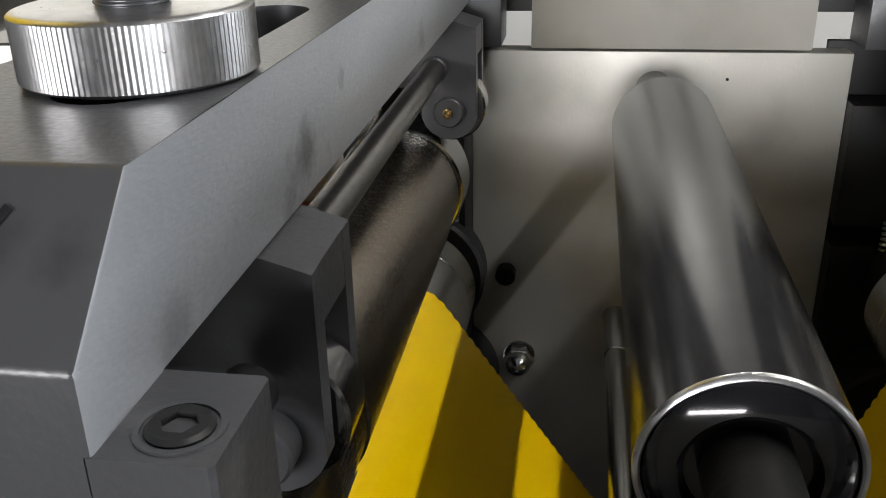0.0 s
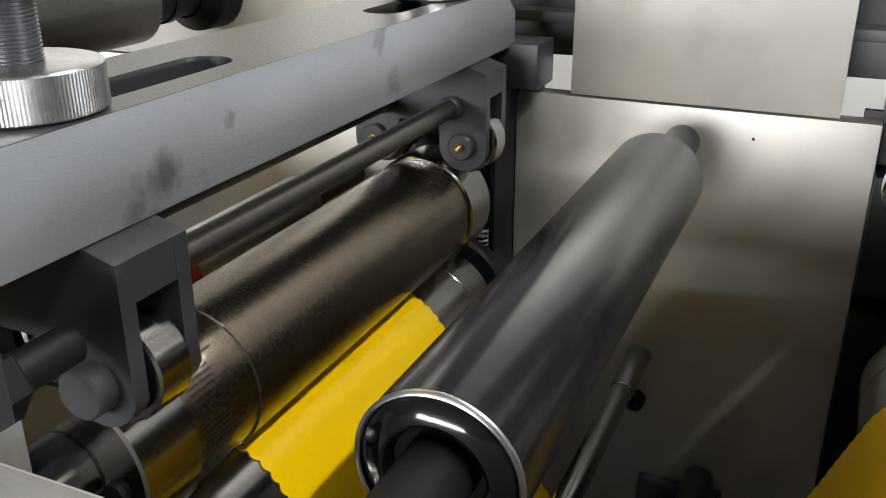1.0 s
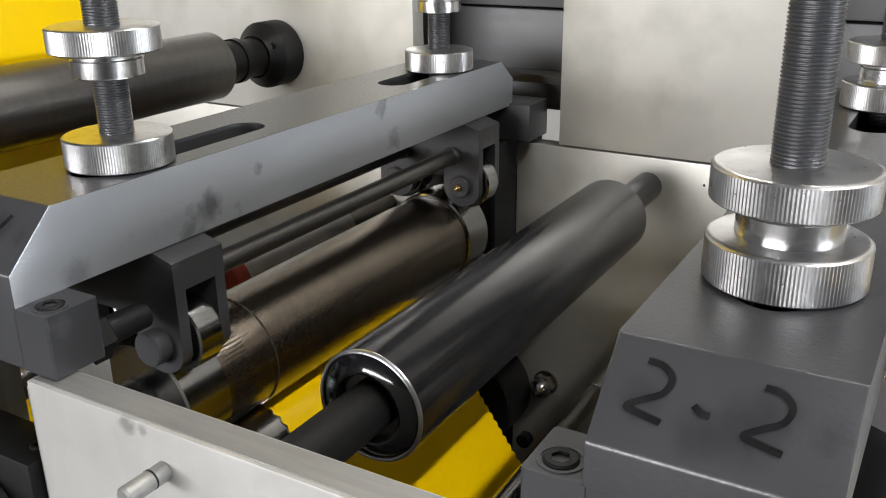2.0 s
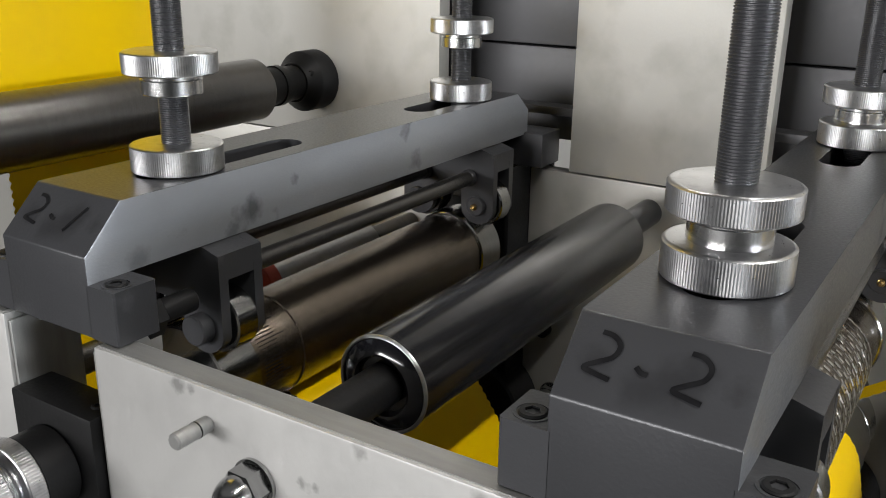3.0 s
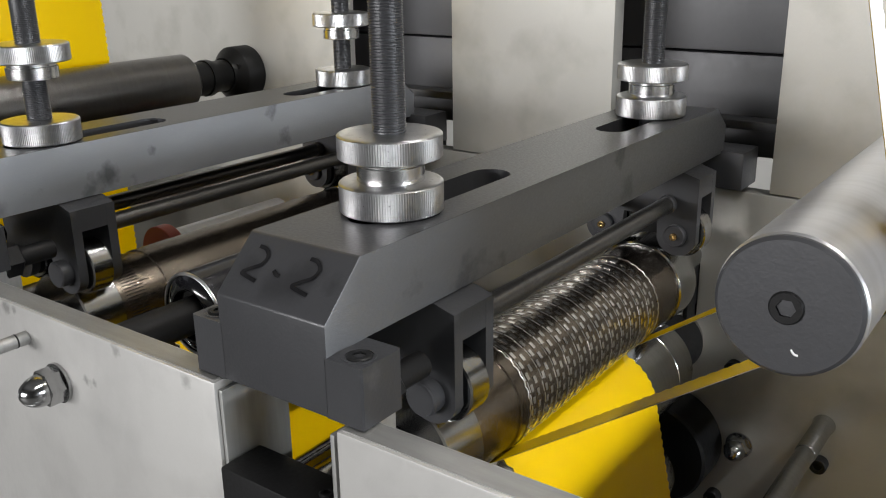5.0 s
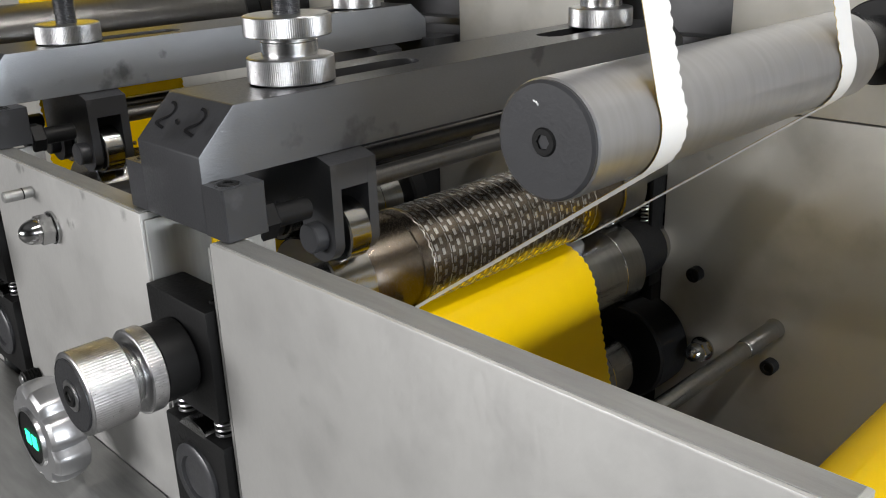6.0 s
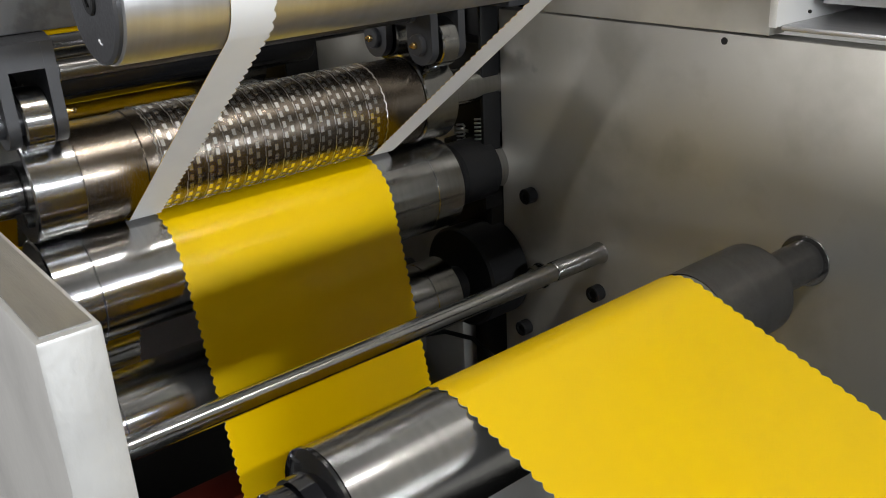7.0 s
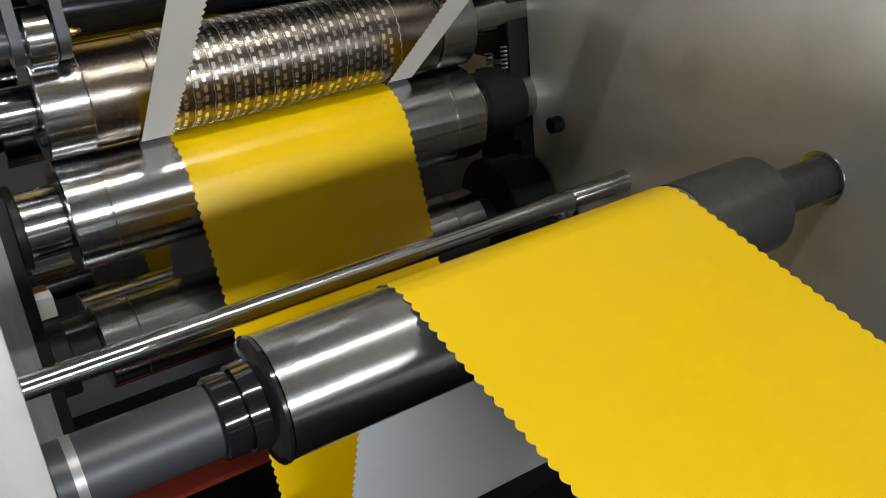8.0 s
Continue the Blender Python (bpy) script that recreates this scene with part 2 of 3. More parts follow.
def sweep(points, r, seg=10, bm=None):
    """A round wire along a line of places."""
    bm = bm or bmesh.new()
    pts = [Vector(p) for p in points]
    rings = []
    side = None
    for i, p in enumerate(pts):
        d = (pts[min(i + 1, len(pts) - 1)] - pts[max(i - 1, 0)]).normalized()
        if side is None:
            side = d.orthogonal().normalized()
        side = (side - d * side.dot(d)).normalized()
        up = d.cross(side)
        rings.append([bm.verts.new(p + r * (math.cos(2 * math.pi * k / seg) * side + math.sin(2 * math.pi * k / seg) * up)) for k in range(seg)])
    fs = []
    for p, q in zip(rings, rings[1:]):
        fs += [bm.faces.new((p[k], p[(k + 1) % seg], q[(k + 1) % seg], q[k])) for k in range(seg)]
    fs += [bm.faces.new(rings[0][::-1]), bm.faces.new(rings[-1])]
    bmesh.ops.recalc_face_normals(bm, faces=fs)
    return bm


def coil(x, y, z0, z1, r, wire, turns):
    n = turns * 14
    return sweep([(x + r * math.cos(i / 14 * 2 * math.pi), y + r * math.sin(i / 14 * 2 * math.pi), z0 + (z1 - z0) * i / n) for i in range(n + 1)], wire, 6)


def socket_screw(parent, x, y, z, r=0.005, axis="z", label="black socket head screw"):
    """A cap screw head with a real hexagon socket; its top lies at z (or its face at y)."""
    bm = bmesh.new()
    h = 0.004
    c = (x, y) if axis == "z" else (x, z)
    d = z if axis == "z" else y
    s = 1 if axis == "z" else -1
    rings = []
    for k, rr, n in ((-h, r, 0), (-0.0006, r, 0), (0, r - 0.0006, 0), (0, r * 0.56, 1), (-0.0028, r * 0.54, 1)):
        ring = []
        for i in range(24):
            a = 2 * math.pi * i / 24
            q = rr if not n else rr * math.cos(math.pi / 6) / math.cos((a % (math.pi / 3)) - math.pi / 6)
            u, v = c[0] + q * math.cos(a), c[1] + q * math.sin(a)
            ring.append(bm.verts.new((u, v, d + s * k) if axis == "z" else (u, d + s * k, v)))
        rings.append(ring)
    fs = []
    for p, q in zip(rings, rings[1:]):
        fs += [bm.faces.new((p[i], p[(i + 1) % 24], q[(i + 1) % 24], q[i])) for i in range(24)]
    fs.append(bm.faces.new(rings[-1]))
    bmesh.ops.recalc_face_normals(bm, faces=fs)
    return part("bolt", bm, BLACK, parent, label)


# ---------------------------------------------------------------- the place round the machine
YB = 0.43                     # face of the rear side plate
ST = -0.28                    # first station; the second stands at 0


def hall():
    # unseen hall shell; floor and paint kept dark to limit bounce and roller reflections
    setting("floor", box(-5, 5, -5, 5, -1.3, -1.2, 0), CONCRETE, "plain grey concrete floor of the workshop hall", "floor")
    setting("ceiling", box(-5, 5, -5, 5, 3.2, 3.3, 0), WALLPAINT, "unseen workshop hall ceiling, coloured dark to cut bounced light", "ceiling")
    for nm, b in (("wall_north", (-5, 5, 4.9, 5, -1.2, 3.2)), ("wall_south", (-5, 5, -5, -4.9, -1.2, 3.2)),
                  ("wall_east", (4.9, 5, -4.9, 4.9, -1.2, 3.2)), ("wall_west", (-5, -4.9, -4.9, 4.9, -1.2, 3.2))):
        setting(nm, box(*b, 0), WALLPAINT, "unseen workshop hall wall, coloured dark to cut bounced light", "wall")


hall()


# ---------------------------------------------------------------- side plates
def front_plate():
    t = thing("front_side_plate", (0, 0.0075, -0.45), "light grey satin steel side plate with notches for the bearing blocks", "machine frame")
    for x0, x1 in ((-1.0, ST - 0.032), (ST + 0.034, -0.032), (0.036, 0.332)):
        part("plate", box(x0, x1, 0, 0.015, -0.45, 0, 0.0012), FRONT, t)
        part("top_edge", box(x0 + 0.002, x1 - 0.002, 0.0016, 0.0134, -0.002, 0.0005, 0), EDGE, t, "ground bare steel top edge")
    for sx in (ST, 0):
        for x0 in (sx - 0.0315, sx + 0.0312):
            part("guide_strip", box(x0, x0 + 0.0022, 0.0015, 0.038, -0.3, -0.0035, 0.0006), EDGE, t, "bare steel guide strip")
    return t


def rear_plate():
    t = thing("rear_side_plate", (0, YB + 0.008, -0.45), "light grey satin steel rear plate with bolts and notches", "machine frame")
    for x0, x1 in ((-1.6, ST - 0.042), (ST + 0.027, -0.045), (0.0135, 1.6)):
        part("lower_plate", box(x0, x1, YB, YB + 0.016, -0.45, -0.0046, 0.001), PLATE, t)
    for x0, x1 in ((-1.6, ST - 0.064), (ST + 0.061, -0.067), (0.06, 0.239)):
        part("upper_plate", box(x0, x1, YB, YB + 0.016, -0.0034, 0.75, 0.001), PLATE, t)
    part("upper_plate", box(0.239, 0.56, YB, YB + 0.016, 0.16, 0.75, 0.001), PLATE, t)
    part("upper_plate", box(0.56, 1.6, YB, YB + 0.016, -0.0034, 0.75, 0.001), PLATE, t)
    return t


def recess():
    t = thing("rear_cabinet", (-0.1, 0.62, 0.03), "dark grey ribbed sheet metal cabinet behind the rear plate", "machine cabinet")
    z = 0.006
    for h in (0.026, 0.055, 0.09, 0.12, 0.16, 0.25):
        part("panel", box(-0.7, 0.255, 0.5, 0.52, z, z + h - 0.0015, 0.002), RECESS, t)
        z += h
    part("ledge", box(-0.7, 0.255, 0.478, 0.499, 0.031, 0.038, 0.001), RECESS, t)
    part("back", box(-0.7, 0.255, 0.522, 0.535, 0.004, 0.75, 0), RECESS, t)
    setting("partition", box(-1.2, 0.9, 0.8, 0.83, -1.2, 0.03, 0.002), WHITE, "white enamelled partition behind the machine", "partition")


def hood():
    t = thing("rear_hood", (0.41, YB + 0.1, 0.0), "white sheet metal window frame in the rear plate", "hood")
    part("side", box(0.24, 0.245, YB - 0.004, YB + 0.15, 0.002, 0.16, 0.001), WHITE, t)
    part("side", box(0.554, 0.559, YB - 0.004, YB + 0.15, 0.002, 0.16, 0.001), WHITE, t)
    part("floor_sheet", box(0.245, 0.554, YB + 0.001, YB + 0.15, 0.0, 0.003, 0.0008), TUBE, t)
    part("roof_sheet", box(0.245, 0.554, YB - 0.004, YB + 0.15, 0.154, 0.159, 0.0008), WHITE, t)
    part("back_sheet", box(0.245, 0.554, YB + 0.15, YB + 0.155, 0.0, 0.16, 0.0008), WHITE, t)
    part("slanted_sheet", prism([(YB + 0.03, 0.012), (YB + 0.034, 0.012), (YB + 0.12, 0.11), (YB + 0.116, 0.11)], "x", 0.252, 0.554, 0.0008), ZINC, t)
    part("lip", box(0.245, 0.554, YB + 0.02, YB + 0.032, 0.045, 0.06, 0.002), WHITE, t)


def base():
    # unseen tray and plinth, added dark to stop light bouncing up between the plates
    t = thing("dark_base", (0, 0.22, -0.62), "dark base under the side plates, added to keep the inside dim", "machine base")
    part("tray", box(-1.0, 1.5, 0.0, YB + 0.016, -0.5, -0.452, 0.003), BLACK, t)
    part("plinth", box(-1.0, 1.5, 0.03, YB - 0.02, -1.199, -0.501, 0.003), RECESS, t)
    t = thing("cross_member", (-0.06, 0.22, -0.4), "red painted square cross member low between the plates", "cross member")
    part("bar", box(-0.075, -0.04, 0.0158, 0.24, -0.39, -0.352, 0.002), RED, t)
    for yy in (0.0158,):
        part("end_plate", box(-0.09, -0.025, yy, yy + 0.008, -0.4, -0.342, 0.001), RED, t)
    t = thing("cross_member", (-0.1, 0.22, -0.3), "dark grey cross member low between the plates", "cross member")
    part("bar", box(-0.14, -0.115, 0.024, YB - 0.009, -0.33, -0.27, 0.002), RECESS, t)
    for yy in (0.0158, YB - 0.009):
        part("end_plate", box(-0.155, -0.1, yy, yy + 0.0079, -0.34, -0.26, 0.001), RECESS, t)
    t = thing("sensor_bar", (0.16, 0.3, -0.32), "black bracket bar with a small sensor and cable", "sensor bracket")
    part("bar", box(0.13, 0.19, 0.016, YB - 0.001, -0.345, -0.325, 0.002), BLACK, t)
    part("sensor", box(0.128, 0.15, 0.34, 0.41, -0.3249, -0.31, 0.002), BLACK, t)
    part("cable_clip", box(0.1, 0.13, 0.395, 0.405, -0.316, -0.308, 0.001), ZINC, t)
    part("cable", sweep([(0.1, 0.4, -0.312), (0.085, 0.402, -0.302), (0.06, 0.41, -0.296), (0.02, 0.415, -0.298), (-0.02, 0.42, -0.292), (-0.06, 0.42, -0.3), (-0.1, 0.42, -0.32)], 0.0022, 8), BLACK, t)


hood()
base()
front_plate()
rear_plate()
recess()


# ---------------------------------------------------------------- one pressure station
def slot_beam(x, text, sx=0.0):
    """Pressure beam with a chamfered nose, two slots, and its foot across the notch."""
    t = thing("pressure_beam", (x, 0.2, 0), "black oxide steel pressure beam with slots and a chamfered nose", "machine beam", "pressure beams")
    w = 0.0295
    out = [(0.004, 0.0012), (0.004, 0.039), (0.025, 0.06), (0.398, 0.06), (0.416, 0.046), (0.416, 0.026), (0.027, 0.026), (0.027, 0.0012)]
    # slots are cut through the top face
    rings = []
    for y0, y1 in ((0.056, 0.168), (0.285, 0.372)):
        r = 0.0105
        ring = [(x + sx + r * math.cos(a), y0 + r + r * math.sin(a)) for a in [math.pi + math.pi * i / 12 for i in range(13)]]
        ring += [(x + sx + r * math.cos(a), y1 - r + r * math.sin(a)) for a in [math.pi * i / 12 for i in range(13)]]
        rings.append(ring)
    bm = bmesh.new()
    # top face in strips round both slots
    def face(ps, z=0.06):
        return bm.faces.new([bm.verts.new((p[0], p[1], z)) for p in ps])
    ys = [0.025, 0.056, 0.168, 0.285, 0.372, 0.398]
    for a, b in ((0, 1), (2, 3), (4, 5)):
        face([(x - w, ys[a]), (x + w, ys[a]), (x + w, ys[b]), (x - w, ys[b])])
    for ring in rings:
        lo, hi = min(p[1] for p in ring), max(p[1] for p in ring)
        n = len(ring)
        left = [p for p in ring if p[0] <= x + sx + 1e-6]
        right = [p for p in ring if p[0] >= x + sx - 1e-6]
        left.sort(key=lambda p: p[1]), right.sort(key=lambda p: p[1])
        face([(x - w, lo), (x + sx, lo)] + left[1:-1] + [(x + sx, hi), (x - w, hi)])
        face([(x + w, hi), (x + sx, hi)] + right[::-1][1:-1] + [(x + sx, lo), (x + w, lo)])
        top = [bm.verts.new((p[0], p[1], 0.06)) for p in ring]
        bot = [bm.verts.new((p[0], p[1], 0.026)) for p in ring]
        for i in range(n):
            bm.faces.new((top[i], top[(i + 1) % n], bot[(i + 1) % n], bot[i]))
    for s in (-1, 1):
        bm.faces.new([bm.verts.new((x + s * w, p[0], p[1])) for p in (out if s < 0 else out[::-1])])
    n = len(out)
    for i in range(n):
        if i == 2:
            continue
        p, q = out[i], out[(i + 1) % n]
        bm.faces.new([bm.verts.new(c) for c in ((x - w, *p), (x + w, *p), (x + w, *q), (x - w, *q))])
    bmesh.ops.remove_doubles(bm, verts=bm.verts, dist=1e-5)
    bmesh.ops.recalc_face_normals(bm, faces=bm.faces)
    edges = [e for e in bm.edges if len(e.link_faces) == 2 and e.calc_face_angle(0) > 0.5 and e.calc_length() > 0.012]
    bmesh.ops.bevel(bm, geom=edges, offset=0.0009, segments=2, profile=0.6, affect="EDGES")
    # side faces take the lighter steel; the first beam gets the brighter copy
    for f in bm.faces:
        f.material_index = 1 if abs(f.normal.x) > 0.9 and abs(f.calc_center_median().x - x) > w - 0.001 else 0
    part("bar", bm, NOSE, t).data.materials.append(SMUDGED_LIT if text == "2.1" else GROUND_DIM)
    for s in (-1, 1):
        i, o, c = x + s * (w - 0.0011), x + s * 0.0465, s * 0.0008
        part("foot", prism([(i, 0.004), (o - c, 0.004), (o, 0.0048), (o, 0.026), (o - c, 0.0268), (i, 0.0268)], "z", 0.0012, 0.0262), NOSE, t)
    part("foot", box(x - 0.046, x + 0.046, YB - 0.02, YB + 0.012, 0.001, 0.028, 0.0012), OXIDE, t)
    for s in (-1, 1):
        part("counterbore", lathe([(0.0258, 0.0066), (0.0266, 0.0066), (0.0266, 0.0056), (0.0258, 0.0056)], (x + s * 0.0385, 0.0122), "z", 28, None, False), OXIDE, t)
        socket_screw(t, x + s * 0.0385, 0.0122, 0.0272, 0.005)
    # hand-written station number on the nose
    def pen(strokes, ox):
        for st in strokes:
            bm = bmesh.new()
            fine = []
            for i in range(len(st) - 1):
                p0, p1, p2, p3 = (Vector(st[min(max(k, 0), len(st) - 1)]) for k in (i - 1, i, i + 1, i + 2))
                for k in range(6):
                    q = k / 6
                    fine.append(0.5 * (2 * p1 + (p2 - p0) * q + (2 * p0 - 5 * p1 + 4 * p2 - p3) * q * q + (3 * p1 - p0 - 3 * p2 + p3) * q ** 3))
            fine.append(Vector(st[-1]))
            pts = [Vector((x + ox + u, 0.0145 + v * 0.7071, 0.0495 + v * 0.7071)) for u, v in [p * 1.12 for p in fine]]
            sweep(pts, 0.00085, 8, bm)
            for vert in bm.verts:
                # pressed flat onto the sloping nose
                d = (vert.co.z - 0.0495 - (vert.co.y - 0.0145)) / 2
                vert.co += Vector((0, 1, -1)) * (d * 0.93)
                vert.co += Vector((0, -1, 1)) * 0.0003
            part("pen_stroke", bm, INK, t, "black marker stroke")
    two = [[(-0.0025, 0.008), (0.001, 0.0075), (0.0035, 0.005), (0.0025, 0.0015), (-0.0015, -0.001), (-0.0045, -0.0032), (-0.001, -0.0042), (0.0035, -0.005)]]
    dot = [[(-0.0022, 0.0005), (-0.0004, -0.0008), (0.0014, -0.001)]]
    one = [[(0.003, 0.007), (-0.001, 0.0), (-0.0035, -0.005)]]
    pen(two, -0.017), pen(dot, -0.004), pen(one if text == "2.1" else two, 0.011)
    return t


slot_beam(ST, "2.1", 0.006)
slot_beam(0, "2.2")


def screw(x, y, high):
    t = thing("adjusting_screw", (x, y, 0.06), "threaded black steel screw with zinc knurled lock nuts on the beam", "adjusting screw", "adjusting screws")
    part("threaded_rod", threaded(0.02, 0.5, 0.0073, (x, y), "z", 0.0011, 24), OXIDE, t, "black threaded rod")
    a = 0.0738 if not high else 0.098
    part("lock_nut", knurled(0.0602, 0.0738, 0.0228, (x, y)), ZINC, t)
    part("collar", lathe([(a, 0.0074), (a, 0.0143), (a + 0.0005, 0.0148), (a + 0.007, 0.0148), (a + 0.0074, 0.0139), (a + 0.0098, 0.0139), (a + 0.0098, 0.0074)], (x, y), "z", 56, None, False), COLLAR, t, "bright turned collar")
    part("lock_nut", knurled(a + 0.0098, a + 0.0208, 0.0228, (x, y)), ZINC, t)
    return t


for sx, hi in ((ST + 0.006, True), (0, False)):
    for sy in (0.08, 0.351):
        screw(sx, sy, hi)


def bracket(x, y0, y1, front):
    """Fork that holds two pressure wheels over the die's bearer ring."""
    t = thing("wheel_bracket", (x, (y0 + y1) / 2, 0.014), "dark steel fork bracket with two pressure wheels under the beam", "wheel bracket", "wheel brackets")
    px, pz = 0.0265, -0.0175
    r = 0.0143
    def cheek():
        pts = [(x - 0.04, 0.0225), (x - 0.04, pz)]
        pts += [(x - px + r * math.cos(a), pz + r * math.sin(a)) for a in [math.pi + math.pi * i / 10 for i in range(1, 10)]]
        pts += [(x - px + r, -0.006), (x + px - r, -0.006)]
        pts += [(x + px + r * math.cos(a), pz + r * math.sin(a)) for a in [math.pi + math.pi * i / 10 for i in range(1, 10)]]
        pts += [(x + 0.04, pz), (x + 0.04, 0.0225), (x + 0.0297, 0.0257), (x - 0.0297, 0.0257)]
        return pts
    part("cheek", prism(cheek(), "y", y0, y0 + 0.006), OXIDE, t)
    part("cheek", prism(cheek(), "y", y1 - 0.006, y1), OXIDE, t)
    part("yoke", prism([(x - 0.0399, 0.0226), (x - 0.0399, 0.009), (x + 0.0399, 0.009), (x + 0.0399, 0.0226), (x + 0.0298, 0.0256), (x - 0.0298, 0.0256)], "y", y0 + 0.0002, y1 - 0.0002), OXIDE, t)
    for s in (-1, 1):
        c = (x + s * px, pz)
        w = part("pressure_wheel", lathe([(y0 + 0.0078, 0.0085), (y0 + 0.0078, 0.0162), (y0 + 0.0086, 0.0171), (y1 - 0.0086, 0.0171), (y1 - 0.0078, 0.0162), (y1 - 0.0078, 0.0085)], c, "y", 48), CHROME, t, "polished steel pressure wheel")
        part("hub", rod(y0 + 0.0072, y1 - 0.0072, 0.0082, c), BLACK, w)
        if front:
            part("pin", rod(y0 - 0.0075, y1 + 0.002, 0.0082, c), OXIDE, t)
            part("grease_nipple", lathe([(y1 + 0.002, 0.0022), (y1 + 0.005, 0.0022), (y1 + 0.0055, 0.0012), (y1 + 0.0068, 0.0012), (y1 + 0.0078, 0.0018), (y1 + 0.0088, 0.0012)], c, "y", 16), BRASS, t, "brass grease nipple")
        else:
            part("pin", rod(y0 - 0.004, y1 + 0.004, 0.0075, c), OXIDE, t)
            part("grease_nipple", lathe([(y0 - 0.0085, 0.001), (y0 - 0.0075, 0.0017), (y0 - 0.0065, 0.0012), (y0 - 0.006, 0.0024), (y0 - 0.004, 0.0026)], c, "y", 16), BRASS, t, "brass grease nipple")
    return t


for sx in (ST, 0):
    bracket(sx, 0.07, 0.1, True)
    bracket(sx, 0.344, 0.374, False)
    for s in (-1, 1):
        t = thing("tie_bar", (sx + s * 0.02, 0.22, 0.002), "round dark steel tie bar between the wheel brackets", "tie bar", "tie bars")
        part("bar", rod(0.1002, 0.3438, 0.0055, (sx + s * 0.02, 0.0035)), DARKTUBE, t)
        for yy in (0.1004, 0.3386):
            part("end_collar", rod(yy, yy + 0.005, 0.0064, (sx + s * 0.02, 0.0035)), OXIDE, t)
        # clamp bolt between foot and bracket
        t = thing("stop_bolt", (sx + s * 0.03, 0.03, 0.012), "dark hexagon stop bolt behind the beam foot", "bolt", "stop bolts")
        part("shank", rod(0.0271, 0.0625, 0.006, (sx + s * 0.028, 0.0005), seg=24), BLACK, t)
        part("hexagon_nut", lathe([(0.03, 0.0095), (0.031, 0.0105), (0.039, 0.0105), (0.04, 0.0095)], (sx + s * 0.028, 0.0005), "y", 6), BLACK, t)

DIE_Z, DIE_R = -0.06, 0.0315


def die(x, blades):
    t = thing("die_cylinder", (x, 0.225, DIE_Z), "bronze-grey magnetic die cylinder with a fitted cutting sheet" if blades else "smooth bronze-grey die cylinder with bright bearer rings", "die cylinder")
    c = (x, DIE_Z)
    part("body", lathe([(0.104, 0.0305), (0.105, DIE_R - 0.0008), (0.14, DIE_R - 0.0008), (0.1405, DIE_R), (0.318, DIE_R), (0.3185, DIE_R - 0.0006), (0.343, DIE_R - 0.0006), (0.344, 0.03)], c, "y", 72), DIE, t)
    for a, b in ((0.0765, 0.104), (0.344, 0.3725)):
        part("bearer_ring", lathe([(a, 0.0318), (a + 0.001, 0.0328), (b - 0.001, 0.0328), (b, 0.0318)], c, "y", 72), CHROME, t, "polished bearer ring")
    part("journal", rod(-0.004, 0.0765, 0.0145, c), CHROME, t)
    part("journal", rod(0.3725, YB + 0.01, 0.0145, c), CHROME, t)
    if not blades:
        ticks = bmesh.new()
        for i in range(90):
            a, h, q = 2 * math.pi * i / 90, 0.0004, DIE_R - 0.0005
            ring = [(a + sa * 0.006, 0.108 + yy * (0.0145 if i % 5 else 0.021)) for sa, yy in ((-1, 0), (1, 0), (1, 1), (-1, 1))]
            lo = [ticks.verts.new((x + q * math.cos(b), yy, DIE_Z + q * math.sin(b))) for b, yy in ring]
            hi = [ticks.verts.new((x + (q + h) * math.cos(b), yy, DIE_Z + (q + h) * math.sin(b))) for b, yy in ring]
            ticks.faces.new(hi)
            for k in range(4):
                ticks.faces.new((lo[k], lo[(k + 1) % 4], hi[(k + 1) % 4], hi[k]))
        bmesh.ops.recalc_face_normals(ticks, faces=ticks.faces)
        tagged(part("scale", ticks, BLACK, t, "", 0), "dark engraved scale ticks", kind="stuff")
    part("end_screw", lathe([(0.0745, 0.004), (0.0765, 0.0042)], (x + 0.02, DIE_Z), "y", 16), BLACK, t)
    if blades:
        # rings of staggered raised teeth, each ring with a scored dashed line beside it
        teeth, score = bmesh.new(), bmesh.new()
        for k in range(12):
            y = 0.1525 + k * 0.0131
            n = 30
            for i in range(n):
                da = 2 * math.pi / n
                for bm, off, yo, dy, w, h in ((teeth, 0, y, 0.0012, 0.3, 0.0003), (teeth, 0.45, y + 0.005, 0.0012, 0.3, 0.0003),
                                              (score, 0.2, y - 0.0026 + (0.0005 if i % 2 else 0), 0.0003, 0.42, 0.0004)):
                    a = da * (i + 0.37 * k + off)
                    v = []
                    for rr in (DIE_R - 0.0002, DIE_R + h):
                        e = dy if bm is teeth else (dy * 1.5 if rr < DIE_R else dy * 0.4)
                        for aa, yy in ((a - da * w, yo - e), (a + da * w, yo - e), (a + da * w, yo + e), (a - da * w, yo + e)):
                            v.append(bm.verts.new((x + rr * math.cos(aa), yy, DIE_Z + rr * math.sin(aa))))
                    for q in ((4, 5, 6, 7), (0, 1, 5, 4), (1, 2, 6, 5), (2, 3, 7, 6), (3, 0, 4, 7)):
                        bm.faces.new([v[j] for j in q])
        for bm in (teeth, score):
            bmesh.ops.recalc_face_normals(bm, faces=bm.faces)
        tagged(part("tooth_pattern", teeth, TOOTH, t, "", 0), "rings of small staggered bright cutting teeth", kind="stuff")
        tagged(part("blade_rule", score, BLADE, t, "", 0), "thin raised dashed blades round the sheet", kind="stuff")
        for y in (0.1475, 0.3085):
            pts = []
            n = 33 * 8
            for i in range(n + 1):
                a = 2 * math.pi * i / n
                pts.append((x + (DIE_R + 0.0002) * math.cos(a), y + 0.0011 * abs(math.sin(i / 8 * math.pi)), DIE_Z + (DIE_R + 0.0002) * math.sin(a)))
